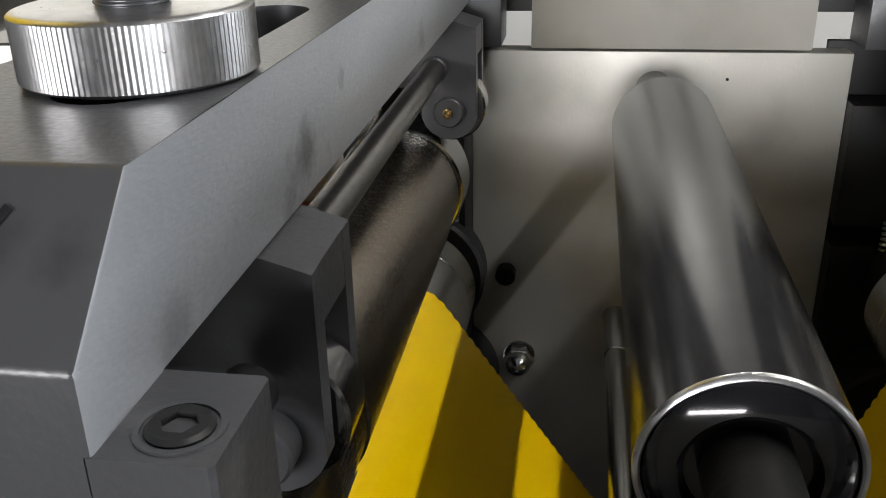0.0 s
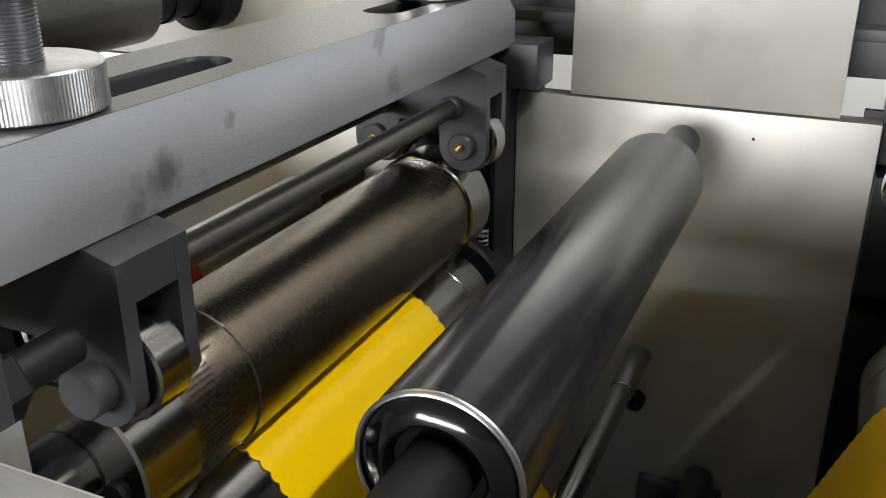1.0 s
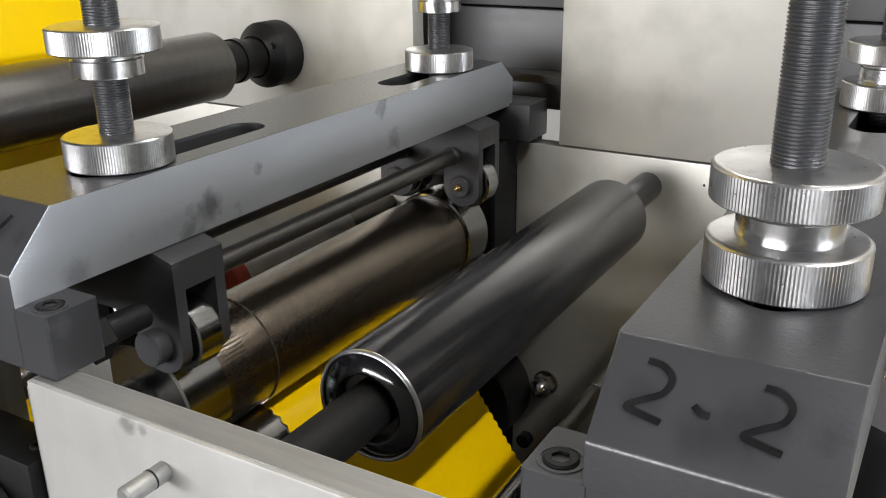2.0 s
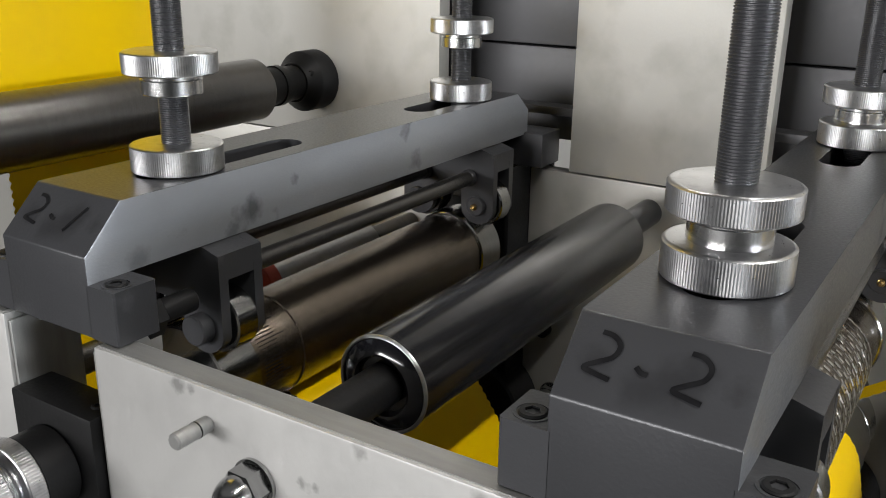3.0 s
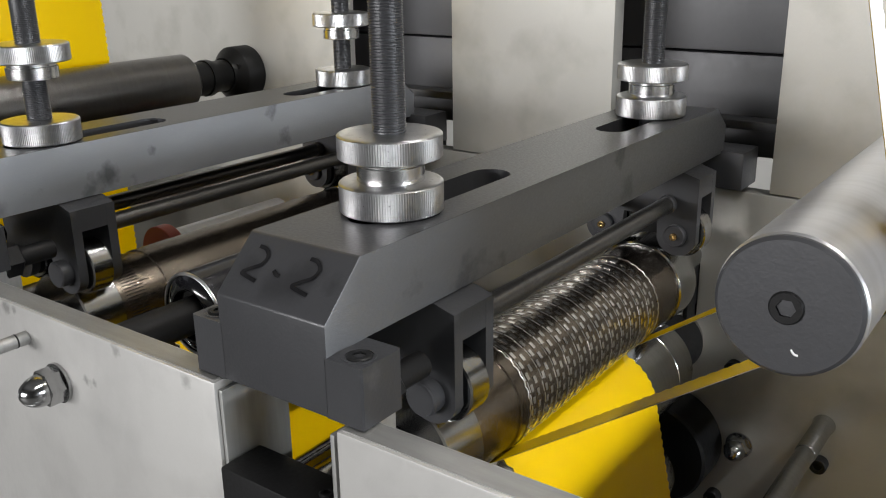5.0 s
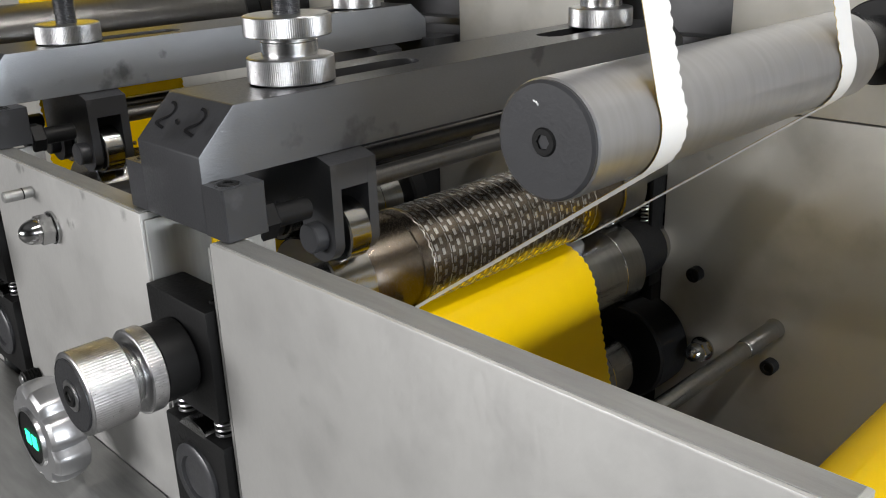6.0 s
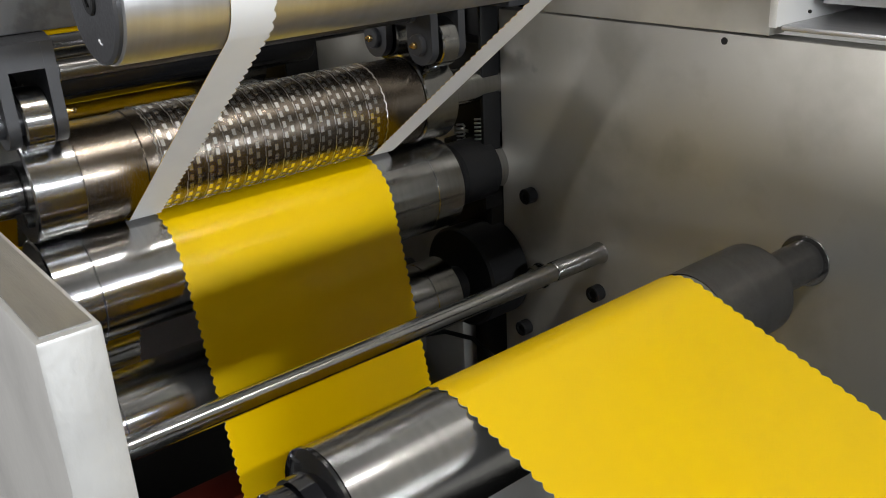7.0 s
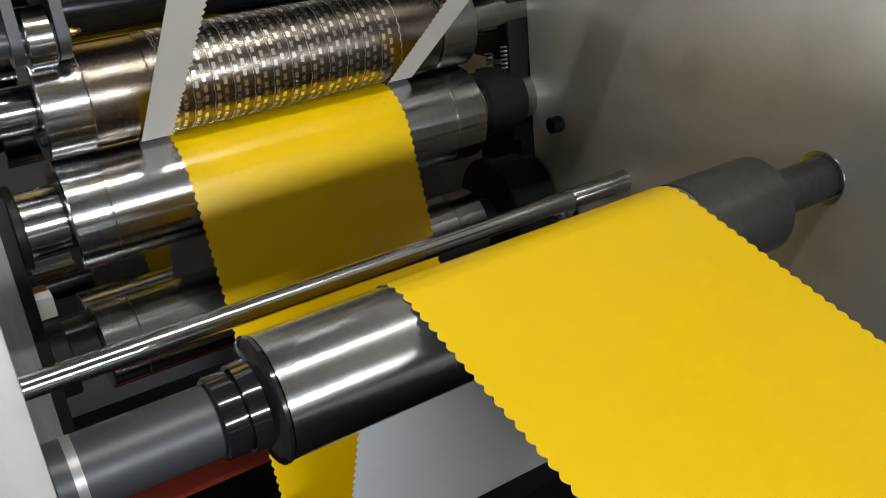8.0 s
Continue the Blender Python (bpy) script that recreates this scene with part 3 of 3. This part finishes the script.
            part("edge_blade", sweep(pts, 0.00038, 5), BLADE, t, "scalloped bright edge blade")
    return t


dies = [die(ST, False), die(0, True)]
AN_Z, AN_R = -0.1285, 0.0356


def anvil(x):
    t = thing("anvil_roller", (x, 0.225, AN_Z), "polished steel anvil roller under the die", "roller", "anvil rollers")
    c = (x, AN_Z)
    g = 0.0004
    part("shell", lathe([(0.0765, AN_R - 0.001), (0.0775, AN_R), (0.0995, AN_R), (0.1, AN_R - g), (0.1005, AN_R), (0.347, AN_R), (0.3475, AN_R - g), (0.348, AN_R), (0.3715, AN_R), (0.3725, AN_R - 0.001)], c, "y", 80), CHROME, t)
    part("journal", rod(-0.004, 0.0765, 0.021, c), CHROME, t)
    part("journal", rod(0.3725, YB + 0.01, 0.021, c), CHROME, t)
    return t


def support(x):
    z, r = -0.2135, 0.0165 + 0.012
    t = thing("support_roller", (x, 0.225, z - 0.008), "dark polished steel support roller under the anvil roller", "roller", "support rollers")
    c = (x, z - 0.008)
    part("shell", lathe([(0.0765, r - 0.001), (0.0775, r), (0.0995, r), (0.1, r - 0.0004), (0.1005, r), (0.347, r), (0.3475, r - 0.0004), (0.348, r), (0.3715, r), (0.3725, r - 0.001)], c, "y", 72), CHROME, t)
    part("journal", rod(-0.004, 0.0765, 0.015, c), BLACK, t)
    part("journal", rod(0.3725, YB + 0.01, 0.015, c), BLACK, t)
    return t


anvils = [anvil(ST), anvil(0)]
supports = [support(ST), support(0)]


def bearing(x, front):
    """Sliding bearing block in a notch, with cheeks, springs and covers."""
    t = thing("bearing_block", (x, 0 if front else YB, -0.1), "black steel bearing blocks stacked in the plate notch", "bearing block", "bearing blocks")
    if front:
        ya, yb = -0.004, 0.0185
        part("upper_block", box(x - 0.0285, x + 0.0305, ya, yb, -0.098, -0.036, 0.0015), BLACK, t)
        part("lower_block", box(x - 0.0285, x + 0.0305, ya, yb, -0.172, -0.112, 0.0015), BLACK, t)
        part("cover", lathe([(ya, 0.02), (ya - 0.002, 0.02), (ya - 0.003, 0.0185), (ya - 0.003, 0.013), (ya - 0.0012, 0.012), (ya - 0.0012, 0.003)], (x, -0.142), "y", 48), OXIDE, t)
        part("inner_housing", box(x - 0.034, x + 0.027, 0.0187, 0.046, -0.262, -0.1, 0.002), BLACK, t)
        part("bearing_ring", rod(0.046, 0.052, 0.0265, (x, AN_Z)), BLACK, t)
        part("bearing_ring", rod(0.046, 0.058, 0.024, (x, -0.2215)), BLACK, t)
        part("warning_tag", box(x - 0.012, x + 0.004, 0.046, 0.0565, -0.183, -0.172, 0.0008), ORANGE, t, "small orange and white tag")
        part("warning_tag", box(x + 0.004, x + 0.016, 0.046, 0.0565, -0.184, -0.17, 0.0008), PAPER, t, "small white tag")
        socket_screw(t, x + 0.022, 0.0072, -0.0352, 0.0032)
        for s in (-1, 1):
            part("spring", coil(x + s * 0.019, 0.006, -0.113, -0.097, 0.0055, 0.0008, 5), ZINC, t, "small bright coil spring")
    else:
        yb = YB + 0.012
        edge, front_y = (0.0265, YB - 0.03) if x == ST else (0.0125, YB - 0.012)
        part("upper_block", box(x - 0.0448, x + edge, front_y, yb, -0.1, -0.03, 0.0015), BLACK, t)
        part("lower_block", box(x - 0.0448, x + edge, front_y, yb, -0.24, -0.112, 0.0015), BLACK, t)
        # black sheet added behind the notch so its gaps read as shade
        part("gap_darkener", box(x - 0.055, x + 0.038, YB + 0.0172, YB + 0.022, -0.449, -0.0008, 0.0008), BLACK, t)
        part("rail", box(x + edge - 0.003, x + edge + 0.0006, front_y - 0.006, YB - 0.001, -0.16, 0.0, 0.0008), BLACK, t)
        ring = edge + 0.0125
        part("cover", lathe([(YB - 0.046, ring - 0.002), (YB - 0.044, ring), (front_y + 0.001, ring)], (x, -0.128), "y", 56), BLACK, t)
        part("cover", lathe([(YB - 0.04, 0.04), (YB - 0.038, 0.042), (YB - 0.002, 0.042)], (x + 0.002, -0.2155), "y", 56), BLACK, t)
        for sx, z0 in ((-0.0165, -0.113), (edge - 0.007, -0.105)):
            part("spring", coil(x + sx, front_y - 0.0045, z0, z0 + 0.019, 0.0032, 0.0007, 6), ZINC, t, "small bright coil spring")
    return t


for sx in (ST, 0):
    bearing(sx, True)
    bearing(sx, False)


def hub(x):
    """Knurled adjusting hub on the front of a bearing block."""
    t = thing("adjusting_hub", (x, -0.03, -0.068), "knurled steel adjusting hub with a black collar", "adjusting knob", "adjusting hubs")
    c = (x, -0.068)
    part("collar", rod(-0.022, -0.0045, 0.0205, c), BLACK, t, "black turned collar")
    part("lock_ring", knurled(-0.031, -0.022, 0.0222, c, "y", 96), ZINC, t)
    part("thread", threaded(-0.037, -0.031, 0.0155, c, "y", 0.0012), ZINC, t)
    k = part("knob", knurled(-0.0605, -0.037, 0.0212, c, "y", 96), ZINC, t)
    part("end_cap", rod(-0.0612, -0.0605, 0.0185, c), OXIDE, k)
    part("screw_seat", rod(-0.0622, -0.0612, 0.008, c), ZINC, k)
    socket_screw(t, x, -0.0632, c[1], 0.0055, "y")
    return t


hub(ST)
hub(0)


# ---------------------------------------------------------------- rollers and rods between the plates
def idler():
    c = (-0.1495, -0.0255)
    t = thing("idler_roller", (c[0], 0.2, c[1]), "glossy dark anodised idler roller with a black end cap", "roller")
    part("tube", lathe([(0.0815, 0.0232), (0.0815, 0.0238), (0.082, 0.0247), (0.352, 0.0247), (0.354, 0.0235)], c, "y", 80, None, "last"), IDLER, t)
    part("rim", lathe([(0.0812, 0.0231), (0.0808, 0.0236), (0.0812, 0.0245), (0.0816, 0.0248), (0.0822, 0.0249), (0.0822, 0.0231)], c, "y", 80, None, False), ZINC, t, "bright turned rim")
    part("end_cap", lathe([(0.0822, 0.0231), (0.0812, 0.0223), (0.0791, 0.0160), (0.0794, 0.0151), (0.081, 0.0143), (0.083, 0.0136), (0.083, 0.008)], c, "y", 72, None, "last"), PITCH, t, "glossy black end cap")
    part("shaft", rod(0.0158, 0.083, 0.0105, c), BLACK, t)
    part("shaft", rod(0.354, YB - 0.0005, 0.0105, c), IDLER, t)
    return t


def right_roller():
    c = (0.275, -0.1305)
    t = thing("guide_roller", (c[0], 0.22, c[1]), "polished steel guide roller carrying the yellow web", "roller")
    part("tube", lathe([(0.096, 0.0245), (0.0966, 0.0258), (0.372, 0.0258), (0.3735, 0.0245)], c, "y", 80), CHROME, t)
    part("sleeve", lathe([(0.318, 0.0261), (0.3745, 0.0261)], c, "y", 72, None, False), DARKTUBE, t)
    part("end_cap", lathe([(0.0745, 0.0155), (0.0752, 0.0165), (0.083, 0.0165), (0.0832, 0.0152), (0.0842, 0.0152), (0.0845, 0.0178), (0.0915, 0.0182), (0.092, 0.0205), (0.0935, 0.0256), (0.0942, 0.0264), (0.0958, 0.0264)], c, "y", 72), PITCH, t, "glossy black end cap")
    part("shaft", rod(0.0158, 0.0745, 0.0142, c), GREYTUBE, t, "dull grey shaft sleeve")
    part("chip", lathe([(0.0225, 0.01435), (0.026, 0.01435)], c, "y", 40, None, False), EDGE, t, "bare worn ring")
    part("shaft", rod(0.3735, YB - 0.0005, 0.0125, c), DARKTUBE, t)
    part("washer", lathe([(YB - 0.0012, 0.0155), (YB - 0.0004, 0.0158)], c, "y", 40), CHROME, t)
    return t


def lower_roller(x, z, r):
    t = thing("lower_guide_roller", (x, 0.22, z), "dark steel lower guide roller turning the web upward", "roller", "lower rollers")
    part("tube", rod(0.085, 0.37, r, (x, z), seg=64), CHROME, t)
    part("shaft", rod(0.0158, YB - 0.0005, 0.01, (x, z)), DARKTUBE, t)
    return t


def waste_roller():
    c = (0.17, 0.053)
    t = thing("waste_roller", (c[0], 0.22, c[1]), "grey anodised cantilever roller that lifts off the waste strips", "roller")
    part("tube", lathe([(0.082, 0.0245), (0.083, 0.0255), (0.352, 0.0255), (0.353, 0.0245)], c, "y", 80), TUBE, t)
    part("end_cap", lathe([(0.0795, 0.0235), (0.0805, 0.0248), (0.082, 0.0248)], c, "y", 72), OXIDE, t, "dark grey flat end cap")
    socket_screw(t, c[0], 0.0785, c[1], 0.006, "y")
    part("scratch", sweep([(c[0] - 0.003, 0.0793, c[1] + 0.0145), (c[0] - 0.004, 0.0793, c[1] + 0.0158), (c[0] - 0.0055, 0.0793, c[1] + 0.0162)], 0.0004, 5), PAPER, t, "tiny bright scratch")
    part("neck", rod(0.353, YB - 0.014, 0.0175, c), IDLER, t)
    part("flange", lathe([(YB - 0.014, 0.0265), (YB - 0.013, 0.0275), (YB - 0.0005, 0.0275)], c, "y", 64), BLACK, t)
    for i in range(4):
        a = math.pi / 4 + i * math.pi / 2
        socket_screw(t, c[0] + 0.022 * math.cos(a), YB - 0.0155, c[1] + 0.022 * math.sin(a), 0.003, "y")
    return t


def arm_roller():
    c = (-0.48, 0.048)
    t = thing("infeed_roller", (c[0], 0.2, c[1]), "dark turned steel infeed roller on a round wall flange", "roller")
    part("tube", lathe([(0.0, 0.025), (0.001, 0.026), (0.348, 0.026), (0.352, 0.0225)], c, "y", 72), DARKTUBE, t)
    part("neck", lathe([(0.352, 0.0165), (0.372, 0.0165), (0.3722, 0.0178), (0.378, 0.0178), (0.384, 0.0155), (0.4, 0.0155)], c, "y", 56), BLACK, t)
    part("flange", lathe([(0.398, 0.0175), (0.4005, 0.0185), (0.408, 0.0262), (0.4095, 0.0272), (YB - 0.0005, 0.0272)], c, "y", 56), BLACK, t)
    socket_screw(t, c[0] + 0.0195 * math.cos(0.5), 0.4015, c[1] + 0.0195 * math.sin(0.5), 0.0028, "y")
    return t


def tie_rod(x, z, r=0.0068):
    t = thing("tie_rod", (x, 0.22, z), "round bright steel tie rod between the side plates", "tie rod", "tie rods")
    part("bar", rod(0.016, YB - 0.006, r, (x, z)), CHROME, t)
    part("end_collar", lathe([(YB - 0.05, r), (YB - 0.049, r + 0.0006), (YB - 0.006, r + 0.0006), (YB - 0.0005, r + 0.0016)], (x, z)), CHROME, t)
    return t


the_idler, the_guide, the_waste, the_arm = idler(), right_roller(), waste_roller(), arm_roller()
LOW_A, LOW_B, LOW_R = (-0.116, -0.255), (0.118, -0.395), 0.025
low_a, low_b = lower_roller(*LOW_A, LOW_R), lower_roller(*LOW_B, LOW_R)
tie_rod(0.117, -0.172)
tie_rod(-0.163, -0.172)


# ---------------------------------------------------------------- webs
def run(path, y0, y1, wave0, wave1, drift=0.0, thick=0.00025, amp=0.0017, pitch=0.0062):
    """A thin band along a path of (x, z) places, from y0 to y1, with scalloped edges; both faces."""
    pts = [Vector((p[0], 0, p[1])) for p in path]
    dense, s = [], 0.0
    for a, b in zip(pts, pts[1:]):
        k = max(1, int((b - a).length / (pitch / 8)))
        for i in range(k):
            dense.append(a.lerp(b, i / k))
    dense.append(pts[-1])
    total = sum((b - a).length for a, b in zip(dense, dense[1:]))
    top, bot = bmesh.new(), bmesh.new()
    prev = None
    prev_b = None
    for i, p in enumerate(dense):
        if i:
            s += (p - dense[i - 1]).length
        d = (dense[min(i + 1, len(dense) - 1)] - dense[max(i - 1, 0)]).normalized()
        nrm = Vector((-d.z, 0, d.x))
        w = abs(math.sin(math.pi * s / pitch)) * amp
        k = drift * s / total
        e0, e1 = y0 + k - (w if wave0 else 0), y1 + k + (w if wave1 else 0)
        row = [top.verts.new((p.x, y, p.z)) for y in (e0, e1)]
        q = p - nrm * thick
        row_b = [bot.verts.new((q.x, y, q.z)) for y in (e0, e1)]
        if prev:
            top.faces.new((prev[0], prev[1], row[1], row[0]))
            bot.faces.new((prev_b[0], row_b[0], row_b[1], prev_b[1]))
        prev, prev_b = row, row_b
    return top, bot


def arc(cx, cz, r, a0, a1, n=24):
    return [(cx + r * math.cos(radians(a0 + (a1 - a0) * i / n)), cz + r * math.sin(radians(a0 + (a1 - a0) * i / n))) for i in range(n + 1)]


def label_web(name, path, label, y0=0.15, y1=0.306, drift=0.0):
    t = thing(name, (path[0][0], (y0 + y1) / 2, path[0][1]), label, "label web")
    top, bot = run(path, y0, y1, True, True, drift)
    part("yellow_face", top, YELLOW, t, "glossy yellow label film")
    part("liner", bot, PAPER, t, "white liner paper")
    return t


RA = AN_R + 0.0006
GR = 0.0258 + 0.0006
LR = LOW_R + 0.0006
path_b = arc(0, AN_Z, RA, 95, 13) + arc(*LOW_B, LR, 193, 335)[1:] + arc(0.275, -0.1305, GR, 155, 71) + [(1.5, -0.52)]
label_web("label_web", path_b, "yellow scallop-edged label web over the anvil and guide rollers", 0.1495, 0.3045, 0.024)
path_a = arc(ST, AN_Z, RA, 95, 34) + arc(*LOW_A, LR, 214, 339)[1:] + arc(0, AN_Z, RA, 159, 96)
label_web("label_web", path_a, "yellow scallop-edged label web between the two stations")
path_i = [(-0.535, 0.9), (-0.5265, 0.054), (-0.52, -0.34)] + arc(-0.494, -0.36, LR, 180, 330)[1:] + arc(ST, AN_Z, RA, 172, 96)
lower_roller(-0.494, -0.36, LOW_R)
label_web("label_web", path_i, "yellow label web coming down to the first station", 0.138, 0.294, 0.012)


def strip(y0, y1, drift, side):
    t = thing("waste_strip", (0.05, y0, -0.08), "narrow white waste strip with one wavy edge", "waste strip", "waste strips")
    r = 0.0255 + 0.0006
    path = [(0.004, -0.0922), (0.012, -0.091)] + arc(0.17, 0.053, r, -50, 25) + [(0.172, 0.16), (0.14, 0.55)]
    top, bot = run(path, y0, y1, side < 0, side > 0, drift, 0.0003, 0.0017)
    part("face", top, YELLOW, t, "yellow printed face")
    part("back", bot, PAPER, t, "white paper back")
    return t


strip(0.1305, 0.149, -0.02, 1)
strip(0.3075, 0.3255, -0.02, -1)


# ---------------------------------------------------------------- side fittings
def nip_roller():
    c = (-0.372, -0.072)
    t = thing("nip_roller", (c[0], 0.3, c[1]), "steel nip roller with red end flanges beside the first die", "roller")
    part("tube", rod(0.232, 0.36, 0.017, c), TUBE, t)
    for a in (0.222,):
        part("flange", rod(a, a + 0.012, 0.0235, c), RED, t, "red painted flange")
    part("shaft", rod(0.0158, YB - 0.0005, 0.009, c), DARKTUBE, t)
    t = thing("web_guide_block", (-0.36, 0.3, -0.1), "red painted guide block on the rear plate", "guide block")
    part("block", box(-0.42, -0.34, 0.385, YB - 0.0005, -0.17, -0.1, 0.004), RED, t)
    part("bar", rod(0.016, 0.3849, 0.01, (-0.38, -0.135)), BLACK, t)


def console():
    t = thing("control_rail", (-0.2, -0.04, -0.25), "light grey control rail along the front plate", "control rail")
    part("rail", prism([(-0.0005, -0.182), (-0.03, -0.182), (-0.07, -0.21), (-0.07, -0.42), (-0.0005, -0.42)], "x", -0.7, 0.3, 0.002), EDGE, t)
    for i, x in enumerate((-0.2, -0.228)):
        b = part("button", lathe([(-0.079, 0.006), (-0.0755, 0.0072)], (x, -0.262 - 0.004 * i), "y", 24), GREEN, t, "lit green push button")
        part("bezel", lathe([(-0.0772, 0.0074), (-0.0772, 0.0094), (-0.0752, 0.0098), (-0.0752, 0.0074)], (x, -0.262 - 0.004 * i), "y", 28, None, False), ZINC, b)
    c = (-0.118, -0.147)
    t = thing("handwheel", (c[0], -0.03, c[1]), "light grey scalloped handwheel with a lit green counter", "handwheel")
    bm = bmesh.new()
    rings = []
    for d, f in ((-0.026, 0.93), (-0.028, 0.97), (-0.034, 1.0), (-0.04, 1.0), (-0.045, 0.96), (-0.047, 0.88)):
        ring = []
        for i in range(96):
            a = 2 * math.pi * i / 96
            q = f * (0.0325 - 0.0042 * max(0.0, math.cos(8 * a)) ** 2)
            ring.append(bm.verts.new((c[0] + q * math.cos(a), d, c[1] + q * math.sin(a))))
        rings.append(ring)
    fs = []
    for p, q in zip(rings, rings[1:]):
        fs += [bm.faces.new((p[i], p[(i + 1) % 96], q[(i + 1) % 96], q[i])) for i in range(96)]
    fs += [bm.faces.new(rings[0][::-1]), bm.faces.new(rings[-1])]
    bmesh.ops.recalc_face_normals(bm, faces=fs)
    part("wheel", bm, TUBE, t)
    part("shaft", rod(-0.0262, -0.0002, 0.0075, c), ZINC, t)
    d = part("counter", rod(-0.0485, -0.0472, 0.0175, c), BLACK, t, "dark round counter face")
    part("digit", box(c[0] - 0.008, c[0] - 0.001, -0.0492, -0.0486, c[1] - 0.006, c[1] + 0.003, 0.0003), GREEN, d, "lit green digit")
    part("digit", box(c[0] + 0.0015, c[0] + 0.0085, -0.0492, -0.0486, c[1] - 0.006, c[1] + 0.003, 0.0003), GREEN, d, "lit green digit")
    part("bezel", lathe([(-0.0492, 0.0168), (-0.0492, 0.0185), (-0.047, 0.019), (-0.047, 0.0168)], c, "y", 48, None, False), ZINC, d)
    t = thing("threaded_stub", (-0.235, -0.02, -0.166), "black threaded stub on the front plate", "stub")
    part("stub", threaded(-0.012, -0.0002, 0.006, (-0.235, -0.166), "y", 0.0022), BLACK, t)
    part("tip", rod(-0.0135, -0.012, 0.0045, (-0.235, -0.166)), ZINC, t)


nip_roller()
console()


# ---------------------------------------------------------------- bolts on the plates
def acorn(x, z, y, s=1):
    t = thing("acorn_nut", (x, y, z), "chromed acorn nut on a washer on the side plate", "nut", "acorn nuts")
    d = -1
    part("washer", lathe([(y + d * 0.0001, 0.0105), (y + d * 0.0018, 0.0105)], (x, z), "y", 40), CHROME, t)
    part("hexagon", lathe([(y + d * 0.0018, 0.0088), (y + d * 0.0024, 0.0096), (y + d * 0.0098, 0.0096), (y + d * 0.0106, 0.0086)], (x, z), "y", 6), CHROME, t)
    part("dome", lathe([(y + d * 0.0104, 0.0082)] + [(y + d * (0.0104 + 0.011 * math.sin(a)), max(0.0005, 0.0082 * math.cos(a))) for a in [math.pi / 2 * i / 10 for i in range(11)]], (x, z), "y", 40), CHROME, t)
    return t


acorn(-0.152, -0.034, 0)
acorn(0.057, -0.209, YB)
acorn(-0.223, -0.203, YB)


def stud(x, z):
    t = thing("stud", (x, 0, z), "short bare steel stud on the side plate", "stud")
    part("pin", rod(-0.018, 0.0005, 0.0036, (x, z), seg=24), EDGE, t)
    part("groove_ring", rod(-0.0068, -0.006, 0.00372, (x, z), seg=24), BLACK, t)


stud(-0.177, -0.016)


def plate_bolt(x, z):
    t = thing("plate_bolt", (x, YB, z), "black socket head bolt on the rear plate", "bolt", "plate bolts")
    part("head", rod(YB - 0.008, YB - 0.0002, 0.0062, (x, z), seg=28), BLACK, t)
    socket_screw(t, x, YB - 0.0095, z, 0.0062, "y")


for bx, bz in ((0.048, -0.143), (0.118, -0.203), (0.041, -0.26), (0.195, -0.268)):
    plate_bolt(bx, bz)
    plate_bolt(bx + ST, bz)


def small_hole(x, z, r=0.0022):
    t = thing("tapped_hole", (x, YB, z), "small dark tapped hole in the rear plate", "hole", "tapped holes")
    part("rim", lathe([(YB + 0.0002, r), (YB - 0.0003, r)], (x, z), "y", 24, None, "last"), BLACK, t)


small_hole(0.21, -0.009)
small_hole(0.262, 0.012, 0.001)
small_hole(-0.11, -0.0195, 0.0009)


def motions():
    # web speed about 0.4 m/s, one turn of a die in half a second; every roller turns with it
    for group, step in ((dies, 36.4), (anvils, -32.2), (supports, 40.2), ([the_guide], 44.5), ([low_a, low_b], -45.9), ([the_waste], -45)):
        for d in group:
            walk(d, [(k * 0.05, pose(*d.location, 0, step * k, 0)) for k in range(161)])


motions()
